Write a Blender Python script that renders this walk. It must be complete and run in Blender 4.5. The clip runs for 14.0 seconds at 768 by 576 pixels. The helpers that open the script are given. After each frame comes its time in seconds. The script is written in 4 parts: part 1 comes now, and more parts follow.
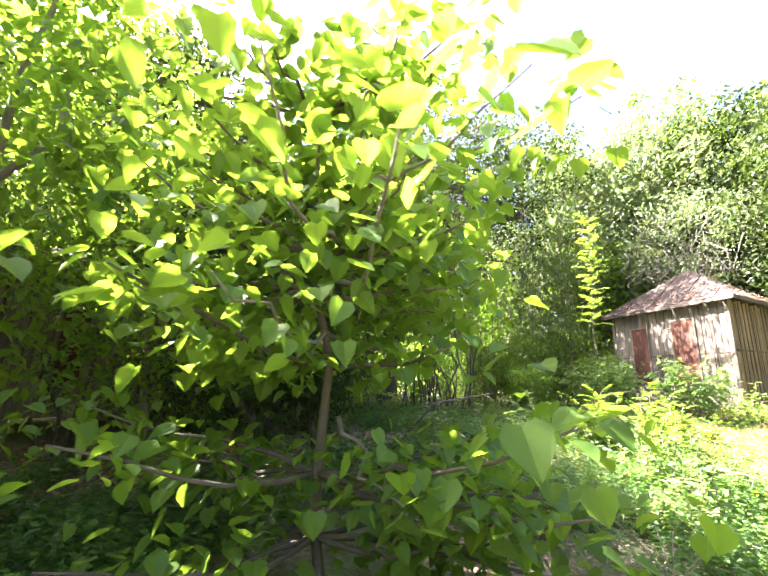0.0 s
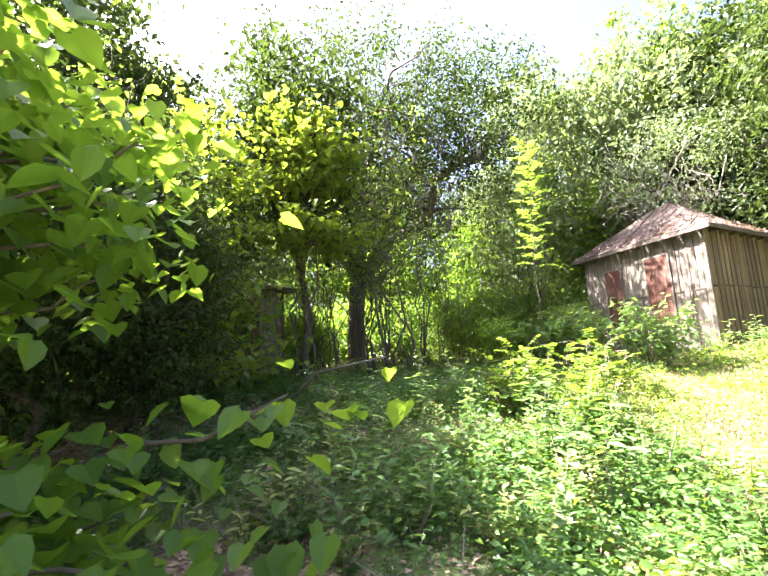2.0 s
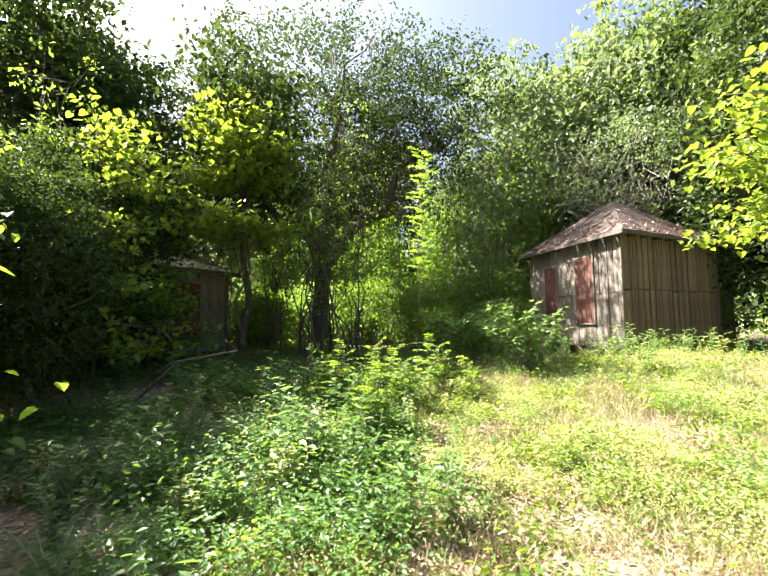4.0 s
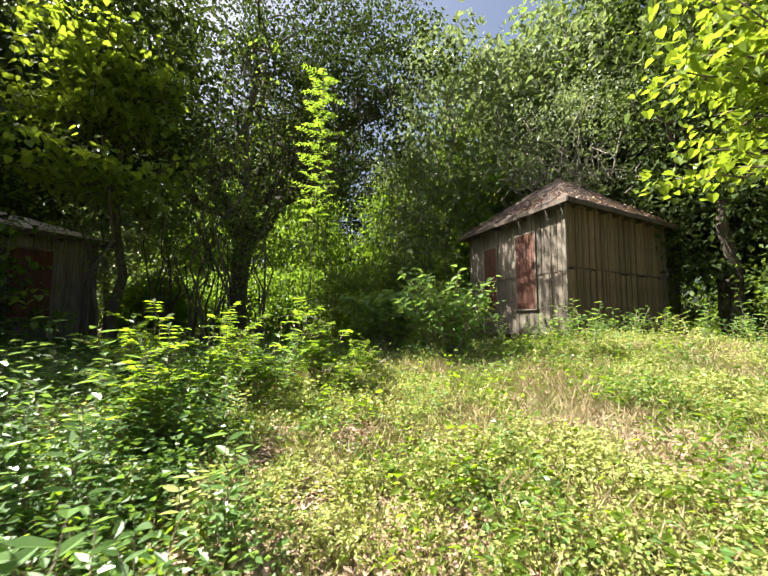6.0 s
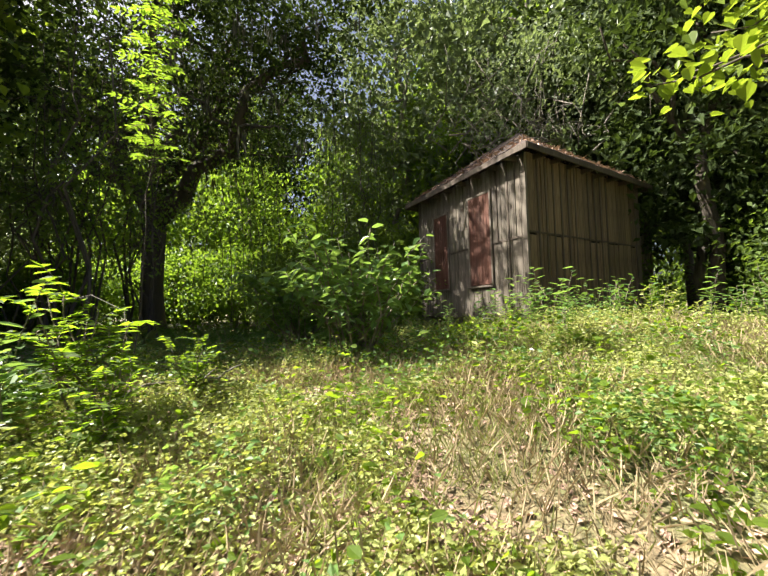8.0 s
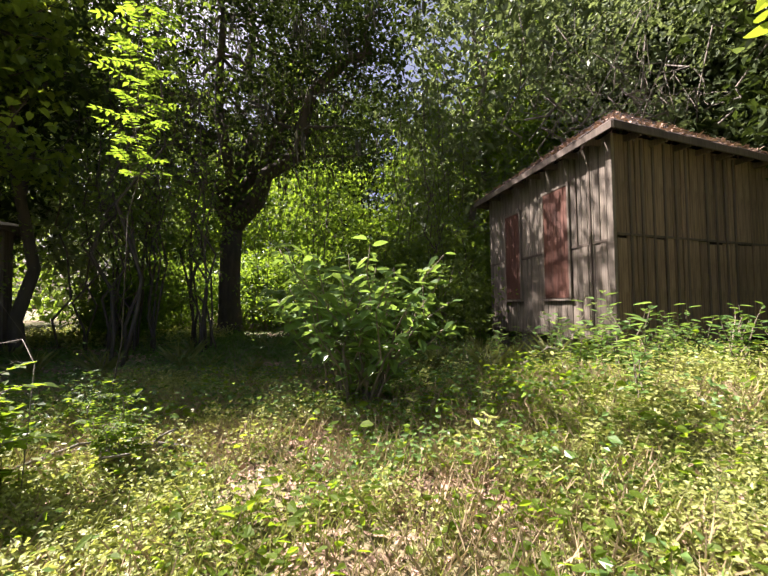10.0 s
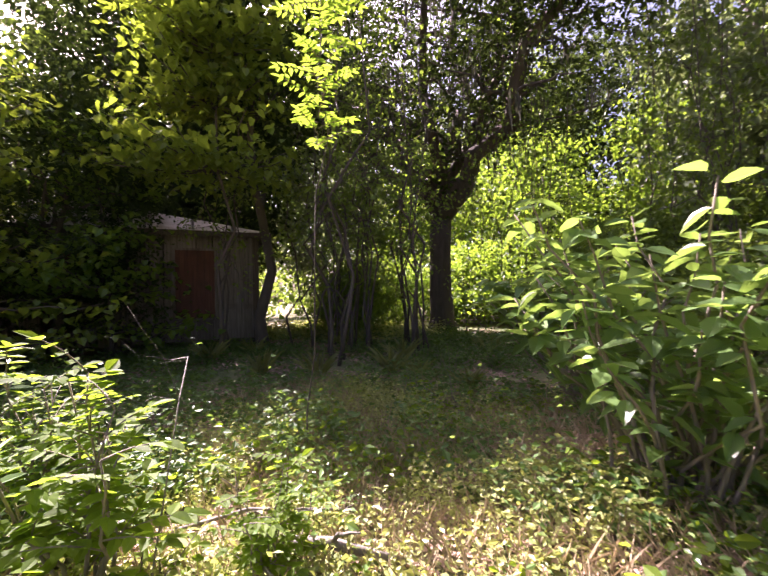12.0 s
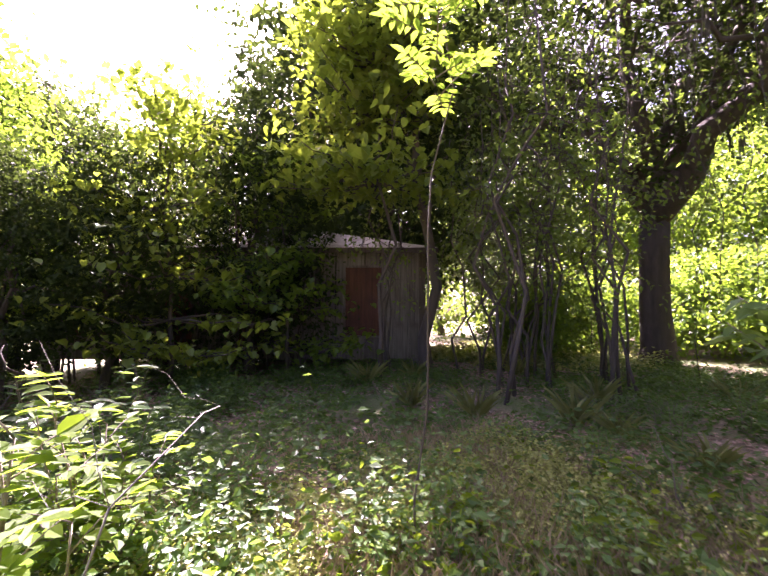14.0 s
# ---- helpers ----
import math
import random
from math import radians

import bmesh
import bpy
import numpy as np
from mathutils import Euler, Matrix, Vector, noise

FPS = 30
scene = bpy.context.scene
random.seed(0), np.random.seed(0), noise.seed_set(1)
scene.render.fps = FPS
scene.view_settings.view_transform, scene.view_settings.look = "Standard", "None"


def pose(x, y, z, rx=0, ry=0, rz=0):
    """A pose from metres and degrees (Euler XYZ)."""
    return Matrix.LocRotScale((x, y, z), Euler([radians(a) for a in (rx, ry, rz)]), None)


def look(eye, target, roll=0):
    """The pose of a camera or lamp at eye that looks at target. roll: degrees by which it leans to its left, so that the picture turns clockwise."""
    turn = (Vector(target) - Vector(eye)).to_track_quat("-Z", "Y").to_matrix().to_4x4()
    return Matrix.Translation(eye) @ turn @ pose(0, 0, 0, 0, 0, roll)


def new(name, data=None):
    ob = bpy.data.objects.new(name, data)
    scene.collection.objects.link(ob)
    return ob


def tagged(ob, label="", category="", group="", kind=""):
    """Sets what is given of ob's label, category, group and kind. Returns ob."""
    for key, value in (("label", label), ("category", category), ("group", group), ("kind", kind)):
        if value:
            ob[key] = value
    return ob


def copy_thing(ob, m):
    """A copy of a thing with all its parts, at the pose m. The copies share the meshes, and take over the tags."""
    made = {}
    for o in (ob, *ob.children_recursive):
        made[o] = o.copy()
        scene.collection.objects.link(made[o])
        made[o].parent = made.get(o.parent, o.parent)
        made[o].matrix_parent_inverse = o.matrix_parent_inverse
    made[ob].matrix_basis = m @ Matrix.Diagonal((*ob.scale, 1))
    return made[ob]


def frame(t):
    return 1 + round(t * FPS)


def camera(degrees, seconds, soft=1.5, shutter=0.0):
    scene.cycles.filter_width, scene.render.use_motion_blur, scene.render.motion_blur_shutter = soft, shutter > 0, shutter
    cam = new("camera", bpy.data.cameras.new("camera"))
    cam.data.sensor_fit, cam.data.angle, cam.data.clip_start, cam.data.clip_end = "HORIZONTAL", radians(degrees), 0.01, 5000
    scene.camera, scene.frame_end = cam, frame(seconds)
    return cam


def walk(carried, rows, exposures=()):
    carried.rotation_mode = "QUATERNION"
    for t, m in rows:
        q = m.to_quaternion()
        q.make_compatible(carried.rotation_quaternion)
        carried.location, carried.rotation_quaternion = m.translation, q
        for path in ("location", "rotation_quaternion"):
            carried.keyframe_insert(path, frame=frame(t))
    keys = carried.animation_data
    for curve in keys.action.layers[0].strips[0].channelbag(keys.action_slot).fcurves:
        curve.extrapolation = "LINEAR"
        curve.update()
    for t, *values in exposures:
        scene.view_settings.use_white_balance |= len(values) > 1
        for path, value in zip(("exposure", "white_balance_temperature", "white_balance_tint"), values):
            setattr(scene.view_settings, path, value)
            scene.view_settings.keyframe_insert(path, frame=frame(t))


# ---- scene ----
from mathutils import Quaternion

cam = camera(85.4, 14.0, soft=1.5, shutter=0.2)
# seconds, x, y, z, pitch, roll, yaw
PATH = [
    (0, 0.036, -0.313, 0.058, 12.99, 0.95, 2.68), (0.5, 0.549, 0.146, 0.037, 11.00, -0.06, 2.61),
    (1, 1.011, 0.549, 0.020, 9.82, -1.36, 2.61), (1.5, 1.489, 0.913, 0.046, 8.63, -2.28, 5.17),
    (2, 1.975, 1.200, 0.049, 8.17, -3.14, 3.32), (2.5, 2.581, 1.176, 0.072, 8.76, -0.52, 5.87),
    (3, 3.310, 0.967, 0.118, 9.13, 0.35, 5.12), (3.5, 4.105, 0.634, 0.306, 7.31, -1.30, 3.67),
    (4, 4.804, 0.540, 0.410, 4.50, -0.39, 6.10), (4.2, 5.090, 0.580, 0.410, 4.27, -1.30, 6.17),
    (4.9, 5.560, 1.250, 0.200, 5.4, -0.7, 4.0), (5.6, 5.790, 2.250, -0.060, 5.2, -0.2, 1.2),
    (6.3, 5.981, 3.300, -0.221, 4.21, 0.21, 0.0), (6.5, 6.126, 3.571, -0.251, 2.84, -0.32, 0.46),
    (7, 6.537, 4.156, -0.192, 4.85, 0.50, 1.64), (7.5, 6.739, 4.601, -0.195, 5.18, -0.87, 0.18),
    (8, 6.907, 5.074, -0.187, 2.82, -1.61, -3.84), (8.2, 6.985, 5.218, -0.180, 3.90, -1.11, -1.63),
    (8.9, 7.350, 5.600, -0.020, 3.6, -0.9, 2.0), (9.6, 7.700, 5.930, 0.130, 2.5, -0.5, 7.0),
    (10.3, 7.840, 6.272, 0.240, 1.56, -0.30, 11.32), (10.5, 7.744, 6.429, 0.239, 0.15, 0.41, 13.28),
    (11, 7.364, 6.881, 0.263, 1.30, 0.14, 17.41), (11.5, 7.094, 7.195, 0.263, 1.20, -1.60, 26.03),
    (12, 7.016, 7.504, 0.278, 1.76, -1.68, 37.33), (12.5, 6.886, 7.813, 0.260, 3.05, -2.89, 45.02),
    (13, 6.802, 8.071, 0.274, 3.79, -3.93, 50.20), (13.5, 6.680, 8.310, 0.280, 3.79, -2.12, 55.69),
    (14, 6.440, 8.571, 0.342, 4.53, 0.04, 62.75),
]
def row_pose(x, y, z, pitch, roll, yaw):
    return pose(x, y, z, 90 + pitch, 0, yaw) @ pose(0, 0, 0, 0, 0, roll)


walk(cam, [(t, row_pose(*r)) for t, *r in PATH],
     exposures=[(0, 4.4, 6100, 20), (1.5, 4.25, 6000, 20), (3.0, 3.75, 6000, 17), (4.2, 3.05, 6200, 13), (6.3, 2.3, 6400, 10),
                (8.2, 2.05, 6400, 12), (10.3, 2.2, 6400, 27), (11, 2.45, 6400, 34), (11.5, 2.75, 6300, 42), (12, 3.0, 6200, 48), (13, 3.4, 6100, 55), (14, 3.65, 6000, 58)])

# ---- sky and sun ----
SUN_AZ, SUN_EL = 80.0, 46.0   # degrees left of +y, degrees up
sun_dir = Vector((-math.sin(radians(SUN_AZ)) * math.cos(radians(SUN_EL)), math.cos(radians(SUN_AZ)) * math.cos(radians(SUN_EL)), math.sin(radians(SUN_EL))))
world = bpy.data.worlds.new("sky")
scene.world = world
world.use_nodes = True
wn = world.node_tree.nodes
sky = wn.new("ShaderNodeTexSky")
sky.sky_type, sky.sun_disc = "NISHITA", False
sky.sun_elevation, sky.sun_rotation = radians(SUN_EL), radians(-SUN_AZ)
sky.air_density, sky.dust_density = 0.8, 7.0
wn["Background"].inputs[1].default_value = 0.05
world.node_tree.links.new(sky.outputs[0], wn["Background"].inputs[0])
sun = new("sun", bpy.data.lights.new("sun", "SUN"))
sun.data.energy, sun.data.angle, sun.data.color = 5.0, radians(0.6), (1.0, 0.94, 0.83)
sun.matrix_world = look(sun_dir * 50, (0, 0, 0))

# ---- materials ----
def material(name, rough=0.8, metal=0.0):
    m = bpy.data.materials.new(name)
    m.use_nodes = True
    b = m.node_tree.nodes["Principled BSDF"]
    b.inputs["Roughness"].default_value, b.inputs["Metallic"].default_value = rough, metal
    return m, m.node_tree.nodes, m.node_tree.links, b


def ramp(nodes, stops):
    r = nodes.new("ShaderNodeValToRGB")
    e = r.color_ramp.elements
    while len(e) < len(stops):
        e.new(0.5)
    for el, (p, c) in zip(e, stops):
        el.position, el.color = p, (*c, 1)
    return r


def noise_tex(nodes, links, scale, detail=4.0, stretch=(1, 1, 1), rough=0.6):
    tc, mp, n = nodes.new("ShaderNodeTexCoord"), nodes.new("ShaderNodeMapping"), nodes.new("ShaderNodeTexNoise")
    mp.inputs["Scale"].default_value = stretch
    n.inputs["Scale"].default_value, n.inputs["Detail"].default_value, n.inputs["Roughness"].default_value = scale, detail, rough
    links.new(tc.outputs["Object"], mp.inputs[0])
    links.new(mp.outputs[0], n.inputs["Vector"])
    return n


def mix(nodes, links, fac, a, b, mode="MIX"):
    m = nodes.new("ShaderNodeMix")
    m.data_type, m.blend_type = "RGBA", mode
    if isinstance(fac, float):
        m.inputs[0].default_value = fac
    else:
        links.new(fac, m.inputs[0])
    for s, v in ((6, a), (7, b)):
        if isinstance(v, tuple):
            m.inputs[s].default_value = (*v, 1)
        else:
            links.new(v, m.inputs[s])
    return m.outputs[2]


def bump(nodes, links, b, height, strength=0.4, dist=0.01):
    n = nodes.new("ShaderNodeBump")
    n.inputs["Strength"].default_value, n.inputs["Distance"].default_value = strength, dist
    links.new(height, n.inputs["Height"])
    links.new(n.outputs[0], b.inputs["Normal"])


def leaf_material(name, dark, light, glow, share=0.45, rough=0.45, shine=0.35):
    """A leaf: pieces vary one by one from dark to light; light also shines through it, in the colour glow."""
    m, n, l, b = material(name, rough)
    geo = n.new("ShaderNodeNewGeometry")
    r = ramp(n, [(0.0, dark), (0.6, tuple((p + q) / 2 for p, q in zip(dark, light))), (1.0, light)])
    l.new(geo.outputs["Random Per Island"], r.inputs[0])
    nz = noise_tex(n, l, 0.35, 2)
    col = mix(n, l, nz.outputs[0], r.outputs[0], tuple(c * 0.75 for c in light), "MIX")
    l.new(col, b.inputs["Base Color"])
    b.inputs["Specular IOR Level"].default_value = shine
    t = n.new("ShaderNodeBsdfTranslucent")
    tcol = mix(n, l, geo.outputs["Random Per Island"], tuple(c * 0.7 for c in glow), glow)
    l.new(tcol, t.inputs[0])
    mx = n.new("ShaderNodeMixShader")
    mx.inputs[0].default_value = share
    l.new(b.outputs[0], mx.inputs[1])
    l.new(t.outputs[0], mx.inputs[2])
    l.new(mx.outputs[0], n["Material Output"].inputs[0])
    return m


LEAF_WOOD = leaf_material("leaf_wood", (0.045, 0.080, 0.016), (0.115, 0.170, 0.040), (0.28, 0.42, 0.04), 0.42, 0.5, 0.3)
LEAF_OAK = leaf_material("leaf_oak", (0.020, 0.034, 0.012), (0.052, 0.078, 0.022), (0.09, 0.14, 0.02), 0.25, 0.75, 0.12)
LEAF_HEART = leaf_material("leaf_heart", (0.045, 0.100, 0.018), (0.10, 0.19, 0.03), (0.30, 0.46, 0.03), 0.52)
LEAF_YELLOW = leaf_material("leaf_yellow", (0.075, 0.13, 0.02), (0.15, 0.21, 0.03), (0.36, 0.48, 0.03), 0.45)
LEAF_LIME = leaf_material("leaf_lime", (0.045, 0.09, 0.014), (0.11, 0.17, 0.025), (0.30, 0.46, 0.02), 0.6, 0.6, 0.15)
LEAF_SHRUB = leaf_material("leaf_shrub", (0.06, 0.13, 0.035), (0.14, 0.24, 0.07), (0.30, 0.46, 0.07), 0.4, 0.35)
LEAF_PALE = leaf_material("leaf_pale", (0.08, 0.115, 0.06), (0.17, 0.215, 0.12), (0.26, 0.34, 0.10), 0.35)
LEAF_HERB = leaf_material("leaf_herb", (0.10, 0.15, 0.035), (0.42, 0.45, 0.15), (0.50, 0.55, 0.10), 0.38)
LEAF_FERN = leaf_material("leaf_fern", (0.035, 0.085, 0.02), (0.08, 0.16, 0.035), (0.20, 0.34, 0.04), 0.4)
BLADE = leaf_material("grass_blade", (0.09, 0.13, 0.03), (0.26, 0.27, 0.09), (0.35, 0.40, 0.08), 0.35, 0.5)
STRAW = leaf_material("dry_straw", (0.22, 0.16, 0.09), (0.42, 0.34, 0.20), (0.35, 0.28, 0.14), 0.2, 0.8)
LITTER = leaf_material("dead_leaves", (0.20, 0.115, 0.07), (0.60, 0.42, 0.32), (0.25, 0.15, 0.08), 0.15, 0.8)
MOSS = leaf_material("hanging_moss", (0.05, 0.052, 0.040), (0.125, 0.12, 0.09), (0.14, 0.14, 0.08), 0.2, 0.9, 0.1)


def bark_material(name, dark, light, scale=7.0):
    m, n, l, b = material(name, 0.95)
    a = noise_tex(n, l, scale, 6, (1, 1, 0.22))
    c = noise_tex(n, l, 1.4, 3)
    r = ramp(n, [(0.3, dark), (0.7, light)])
    l.new(a.outputs[0], r.inputs[0])
    l.new(mix(n, l, c.outputs[0], r.outputs[0], tuple(v * 0.6 for v in light)), b.inputs["Base Color"])
    bump(n, l, b, a.outputs[0], 0.9, 0.03)
    return m


BARK = bark_material("bark", (0.035, 0.028, 0.022), (0.13, 0.105, 0.08))
BARK_GREY = bark_material("grey_bark", (0.07, 0.06, 0.05), (0.26, 0.23, 0.19), 12)
TWIG = bark_material("twig_bark", (0.10, 0.08, 0.055), (0.30, 0.25, 0.19), 25)


def board_material(name, light, dark, stain, spread=0.35):
    """Weathered wood or sheet, streaked along z; each piece has its own tone."""
    m, n, l, b = material(name, 0.85)
    info = n.new("ShaderNodeObjectInfo")
    grain = noise_tex(n, l, 26, 5, (1, 1, 0.05))
    patch = noise_tex(n, l, 1.6, 5, (1, 1, 0.5))
    r = ramp(n, [(0.30, dark), (0.68, light)])
    l.new(grain.outputs[0], r.inputs[0])
    pr = ramp(n, [(0.50, (0, 0, 0)), (0.68, (1, 1, 1))])
    l.new(patch.outputs[0], pr.inputs[0])
    col = mix(n, l, pr.outputs[0], r.outputs[0], stain)
    tone = n.new("ShaderNodeMapRange")
    tone.inputs[3].default_value, tone.inputs[4].default_value = 1 - spread, 1.0
    l.new(info.outputs["Random"], tone.inputs[0])
    hs = n.new("ShaderNodeHueSaturation")
    l.new(col, hs.inputs["Color"])
    l.new(tone.outputs[0], hs.inputs["Value"])
    l.new(hs.outputs[0], b.inputs["Base Color"])
    bump(n, l, b, grain.outputs[0], 0.6, 0.006)
    return m


BOARD_GREY = board_material("weathered_grey_board", (0.25, 0.215, 0.165), (0.095, 0.078, 0.06), (0.08, 0.058, 0.04))
BOARD_BROWN = board_material("weathered_brown_board", (0.24, 0.17, 0.105), (0.095, 0.062, 0.036), (0.08, 0.05, 0.028))
RUST = board_material("rusted_sheet", (0.14, 0.055, 0.032), (0.075, 0.028, 0.018), (0.05, 0.024, 0.016), 0.15)
ROOFING = board_material("rusty_roof_sheet", (0.12, 0.085, 0.07), (0.045, 0.030, 0.024), (0.085, 0.045, 0.030), 0.4)
ZINC, zn, zl, zb = material("galvanised_sheet", 0.45, 0.3)
zz = noise_tex(zn, zl, 3, 5)
zr = ramp(zn, [(0.35, (0.42, 0.36, 0.28)), (0.6, (0.62, 0.58, 0.50))])
zl.new(zz.outputs[0], zr.inputs[0])
zl.new(zr.outputs[0], zb.inputs["Base Color"])
TRIM = board_material("dark_trim_board", (0.13, 0.10, 0.075), (0.06, 0.045, 0.03), (0.05, 0.035, 0.025))
STONE, sn, sl, sb = material("pier_stone", 0.95)
sz = noise_tex(sn, sl, 9, 6)
sr = ramp(sn, [(0.3, (0.09, 0.08, 0.068)), (0.7, (0.21, 0.19, 0.165))])
sl.new(sz.outputs[0], sr.inputs[0])
sl.new(sr.outputs[0], sb.inputs["Base Color"])
bump(sn, sl, sb, sz.outputs[0], 0.8, 0.02)
# near-black colour that stands for the unlit inside of the cabins
INTERIOR_SHADE, dn, dl, db = material("interior_shade", 1.0)
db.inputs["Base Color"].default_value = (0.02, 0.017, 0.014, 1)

SOIL, gn, gl, gb = material("soil_and_litter", 0.95)
g1, g2, g3 = noise_tex(gn, gl, 0.6, 4), noise_tex(gn, gl, 14, 6), noise_tex(gn, gl, 70, 3)
gr = ramp(gn, [(0.30, (0.055, 0.038, 0.022)), (0.5, (0.20, 0.135, 0.085)), (0.72, (0.42, 0.30, 0.20))])
gl.new(g2.outputs[0], gr.inputs[0])
gg = ramp(gn, [(0.4, (0, 0, 0)), (0.6, (1, 1, 1))])
gl.new(g1.outputs[0], gg.inputs[0])
green = mix(gn, gl, g3.outputs[0], (0.05, 0.075, 0.02), (0.14, 0.17, 0.05))
gl.new(mix(gn, gl, gg.outputs[0], gr.outputs[0], green), gb.inputs["Base Color"])
bump(gn, gl, gb, g2.outputs[0], 0.8, 0.04)

# ---- building blocks ----
rng = np.random.default_rng(7)


def mesh_of(name, verts, faces, mat, smooth=False):
    me = bpy.data.meshes.new(name)
    me.from_pydata([tuple(v) for v in verts], [], faces)
    me.materials.append(mat)
    if smooth:
        me.polygons.foreach_set("use_smooth", [True] * len(me.polygons))
    me.update()
    return me


def child(name, me, parent, label="", m=None):
    ob = new(name, me)
    ob.parent = parent
    if m is not None:
        ob.matrix_basis = m
    if label:
        ob["label"] = label
    return ob


def part(name, bm, mat, parent, label="", m=None):
    me = bpy.data.meshes.new(name)
    bm.to_mesh(me)
    bm.free()
    me.materials.append(mat)
    return child(name, me, parent, label, m)


def box_bm(x0, y0, z0, x1, y1, z1, bevel=0.006):
    bm = bmesh.new()
    bmesh.ops.create_cube(bm, size=1)
    for v in bm.verts:
        v.co = Vector(((x0 + x1) / 2 + v.co.x * (x1 - x0), (y0 + y1) / 2 + v.co.y * (y1 - y0), (z0 + z1) / 2 + v.co.z * (z1 - z0)))
    if bevel:
        bmesh.ops.bevel(bm, geom=bm.edges[:], offset=bevel, segments=1, affect="EDGES")
    return bm


# half outlines of leaves: (along, across) from the stem to the tip
DIAMOND = ((0.0, 0.0), (0.45, 0.30), (1.0, 0.0))
HEART = ((0.0, 0.0), (-0.10, 0.28), (0.18, 0.50), (0.52, 0.42), (0.82, 0.18), (1.0, 0.0))
LANCE = ((0.0, 0.0), (0.22, 0.15), (0.50, 0.21), (0.78, 0.13), (1.0, 0.0))
OVATE = ((0.0, 0.0), (0.18, 0.20), (0.48, 0.29), (0.80, 0.15), (1.0, 0.0))
THIN = ((0.0, 0.0), (0.4, 0.014), (0.7, 0.011), (1.0, 0.0))
NARROW = ((0.0, 0.0), (0.30, 0.045), (0.65, 0.035), (1.0, 0.0))


def leaves(pos, along, up, size, outline=DIAMOND, fold=0.25, droop=0.15):
    """Vertices and faces of leaves at pos, each pointing along, with its face turned up, folded at the midrib."""
    pos, along, up, size = (np.asarray(a, float) for a in (pos, along, up, size))
    along = along / np.linalg.norm(along, axis=1, keepdims=True)
    side = np.cross(along, up)
    side /= np.linalg.norm(side, axis=1, keepdims=True) + 1e-9
    nor = np.cross(side, along)
    k = len(outline)
    mid = [(a, 0.0) for a, w in outline[1:-1]]
    rows = [(outline[0][0], 0.0)] + [(a, w) for a, w in outline[1:-1]] + [(1.0, 0.0)] + [(a, -w) for a, w in outline[1:-1]]
    v = np.stack([pos + size[:, None] * (a * along + w * side + (fold * abs(w) - droop * a * a) * nor) for a, w in rows], 1)
    n, c = len(pos), len(rows)
    left = list(range(0, k))
    right = [0] + list(range(k, c)) + [k - 1]
    base = np.arange(n) * c
    f1 = base[:, None] + np.array(left)[None]
    f2 = base[:, None] + np.array(right[::-1])[None]
    return v.reshape(-1, 3), f1.tolist() + f2.tolist()


def tube(points, radii, sides=7, wob=0.0):
    """Vertices and faces of a tapered stem along points."""
    pts = [Vector(p) for p in points]
    verts, faces = [], []
    ref = Vector((0.31, 0.77, 0.2))
    for i, p in enumerate(pts):
        d = (pts[min(i + 1, len(pts) - 1)] - pts[max(i - 1, 0)]).normalized()
        a = d.cross(ref).normalized()
        b = d.cross(a)
        for s in range(sides):
            t = 2 * math.pi * s / sides
            r = radii[i] * (1 + wob * math.sin(3 * t + i))
            verts.append(p + r * (math.cos(t) * a + math.sin(t) * b))
    for i in range(len(pts) - 1):
        for s in range(sides):
            s2 = (s + 1) % sides
            faces.append((i * sides + s, i * sides + s2, (i + 1) * sides + s2, (i + 1) * sides + s))
    faces.append(tuple(range(sides))[::-1])
    faces.append(tuple((len(pts) - 1) * sides + s for s in range(sides)))
    return verts, faces


def merge(parts):
    verts, faces = [], []
    for v, f in parts:
        o = len(verts)
        verts.extend([tuple(q) for q in v])
        faces.extend([tuple(i + o for i in q) for q in f])
    return verts, faces


def bent(p0, p1, n=6, wander=0.1, sag=0.0, gen=rng):
    """A wandering line from p0 to p1."""
    p0, p1 = np.array(p0, float), np.array(p1, float)
    length = np.linalg.norm(p1 - p0)
    out = []
    for i in range(n + 1):
        t = i / n
        j = gen.normal(0, wander * length * 0.3, 3) * math.sin(math.pi * t)
        out.append(p0 + (p1 - p0) * t + j + np.array((0, 0, -sag * length * math.sin(math.pi * t))))
    return out


def unit(gen, n):
    v = gen.normal(size=(n, 3))
    return v / np.linalg.norm(v, axis=1, keepdims=True)


def clumps(gen, centre, radii, k, per, spread, hollow=0.45):
    """Points of foliage: k clumps in the outer part of an ellipsoid, per leaves each."""
    d = unit(gen, k)
    r = hollow + (1 - hollow) * gen.random((k, 1)) ** 0.6
    c = np.array(centre) + d * r * np.array(radii) * (0.8 + 0.4 * gen.random((k, 1)))
    s = spread * (0.6 + 0.8 * gen.random((k, 1, 1)))
    p = c[:, None, :] + gen.normal(size=(k, per, 3)) * s * np.array((1, 1, 0.55))
    return c, p.reshape(-1, 3)


def foliage(gen, pts, size, outline=DIAMOND, hang=0.5, flat=0.6):
    n = len(pts)
    along = unit(gen, n) * np.array((1, 1, 0.5)) + np.array((0, 0, -hang))
    up = unit(gen, n) * (1 - flat) + np.array((0, 0, flat))
    return leaves(pts, along, up, size * (0.6 + 0.8 * gen.random(n)), outline)


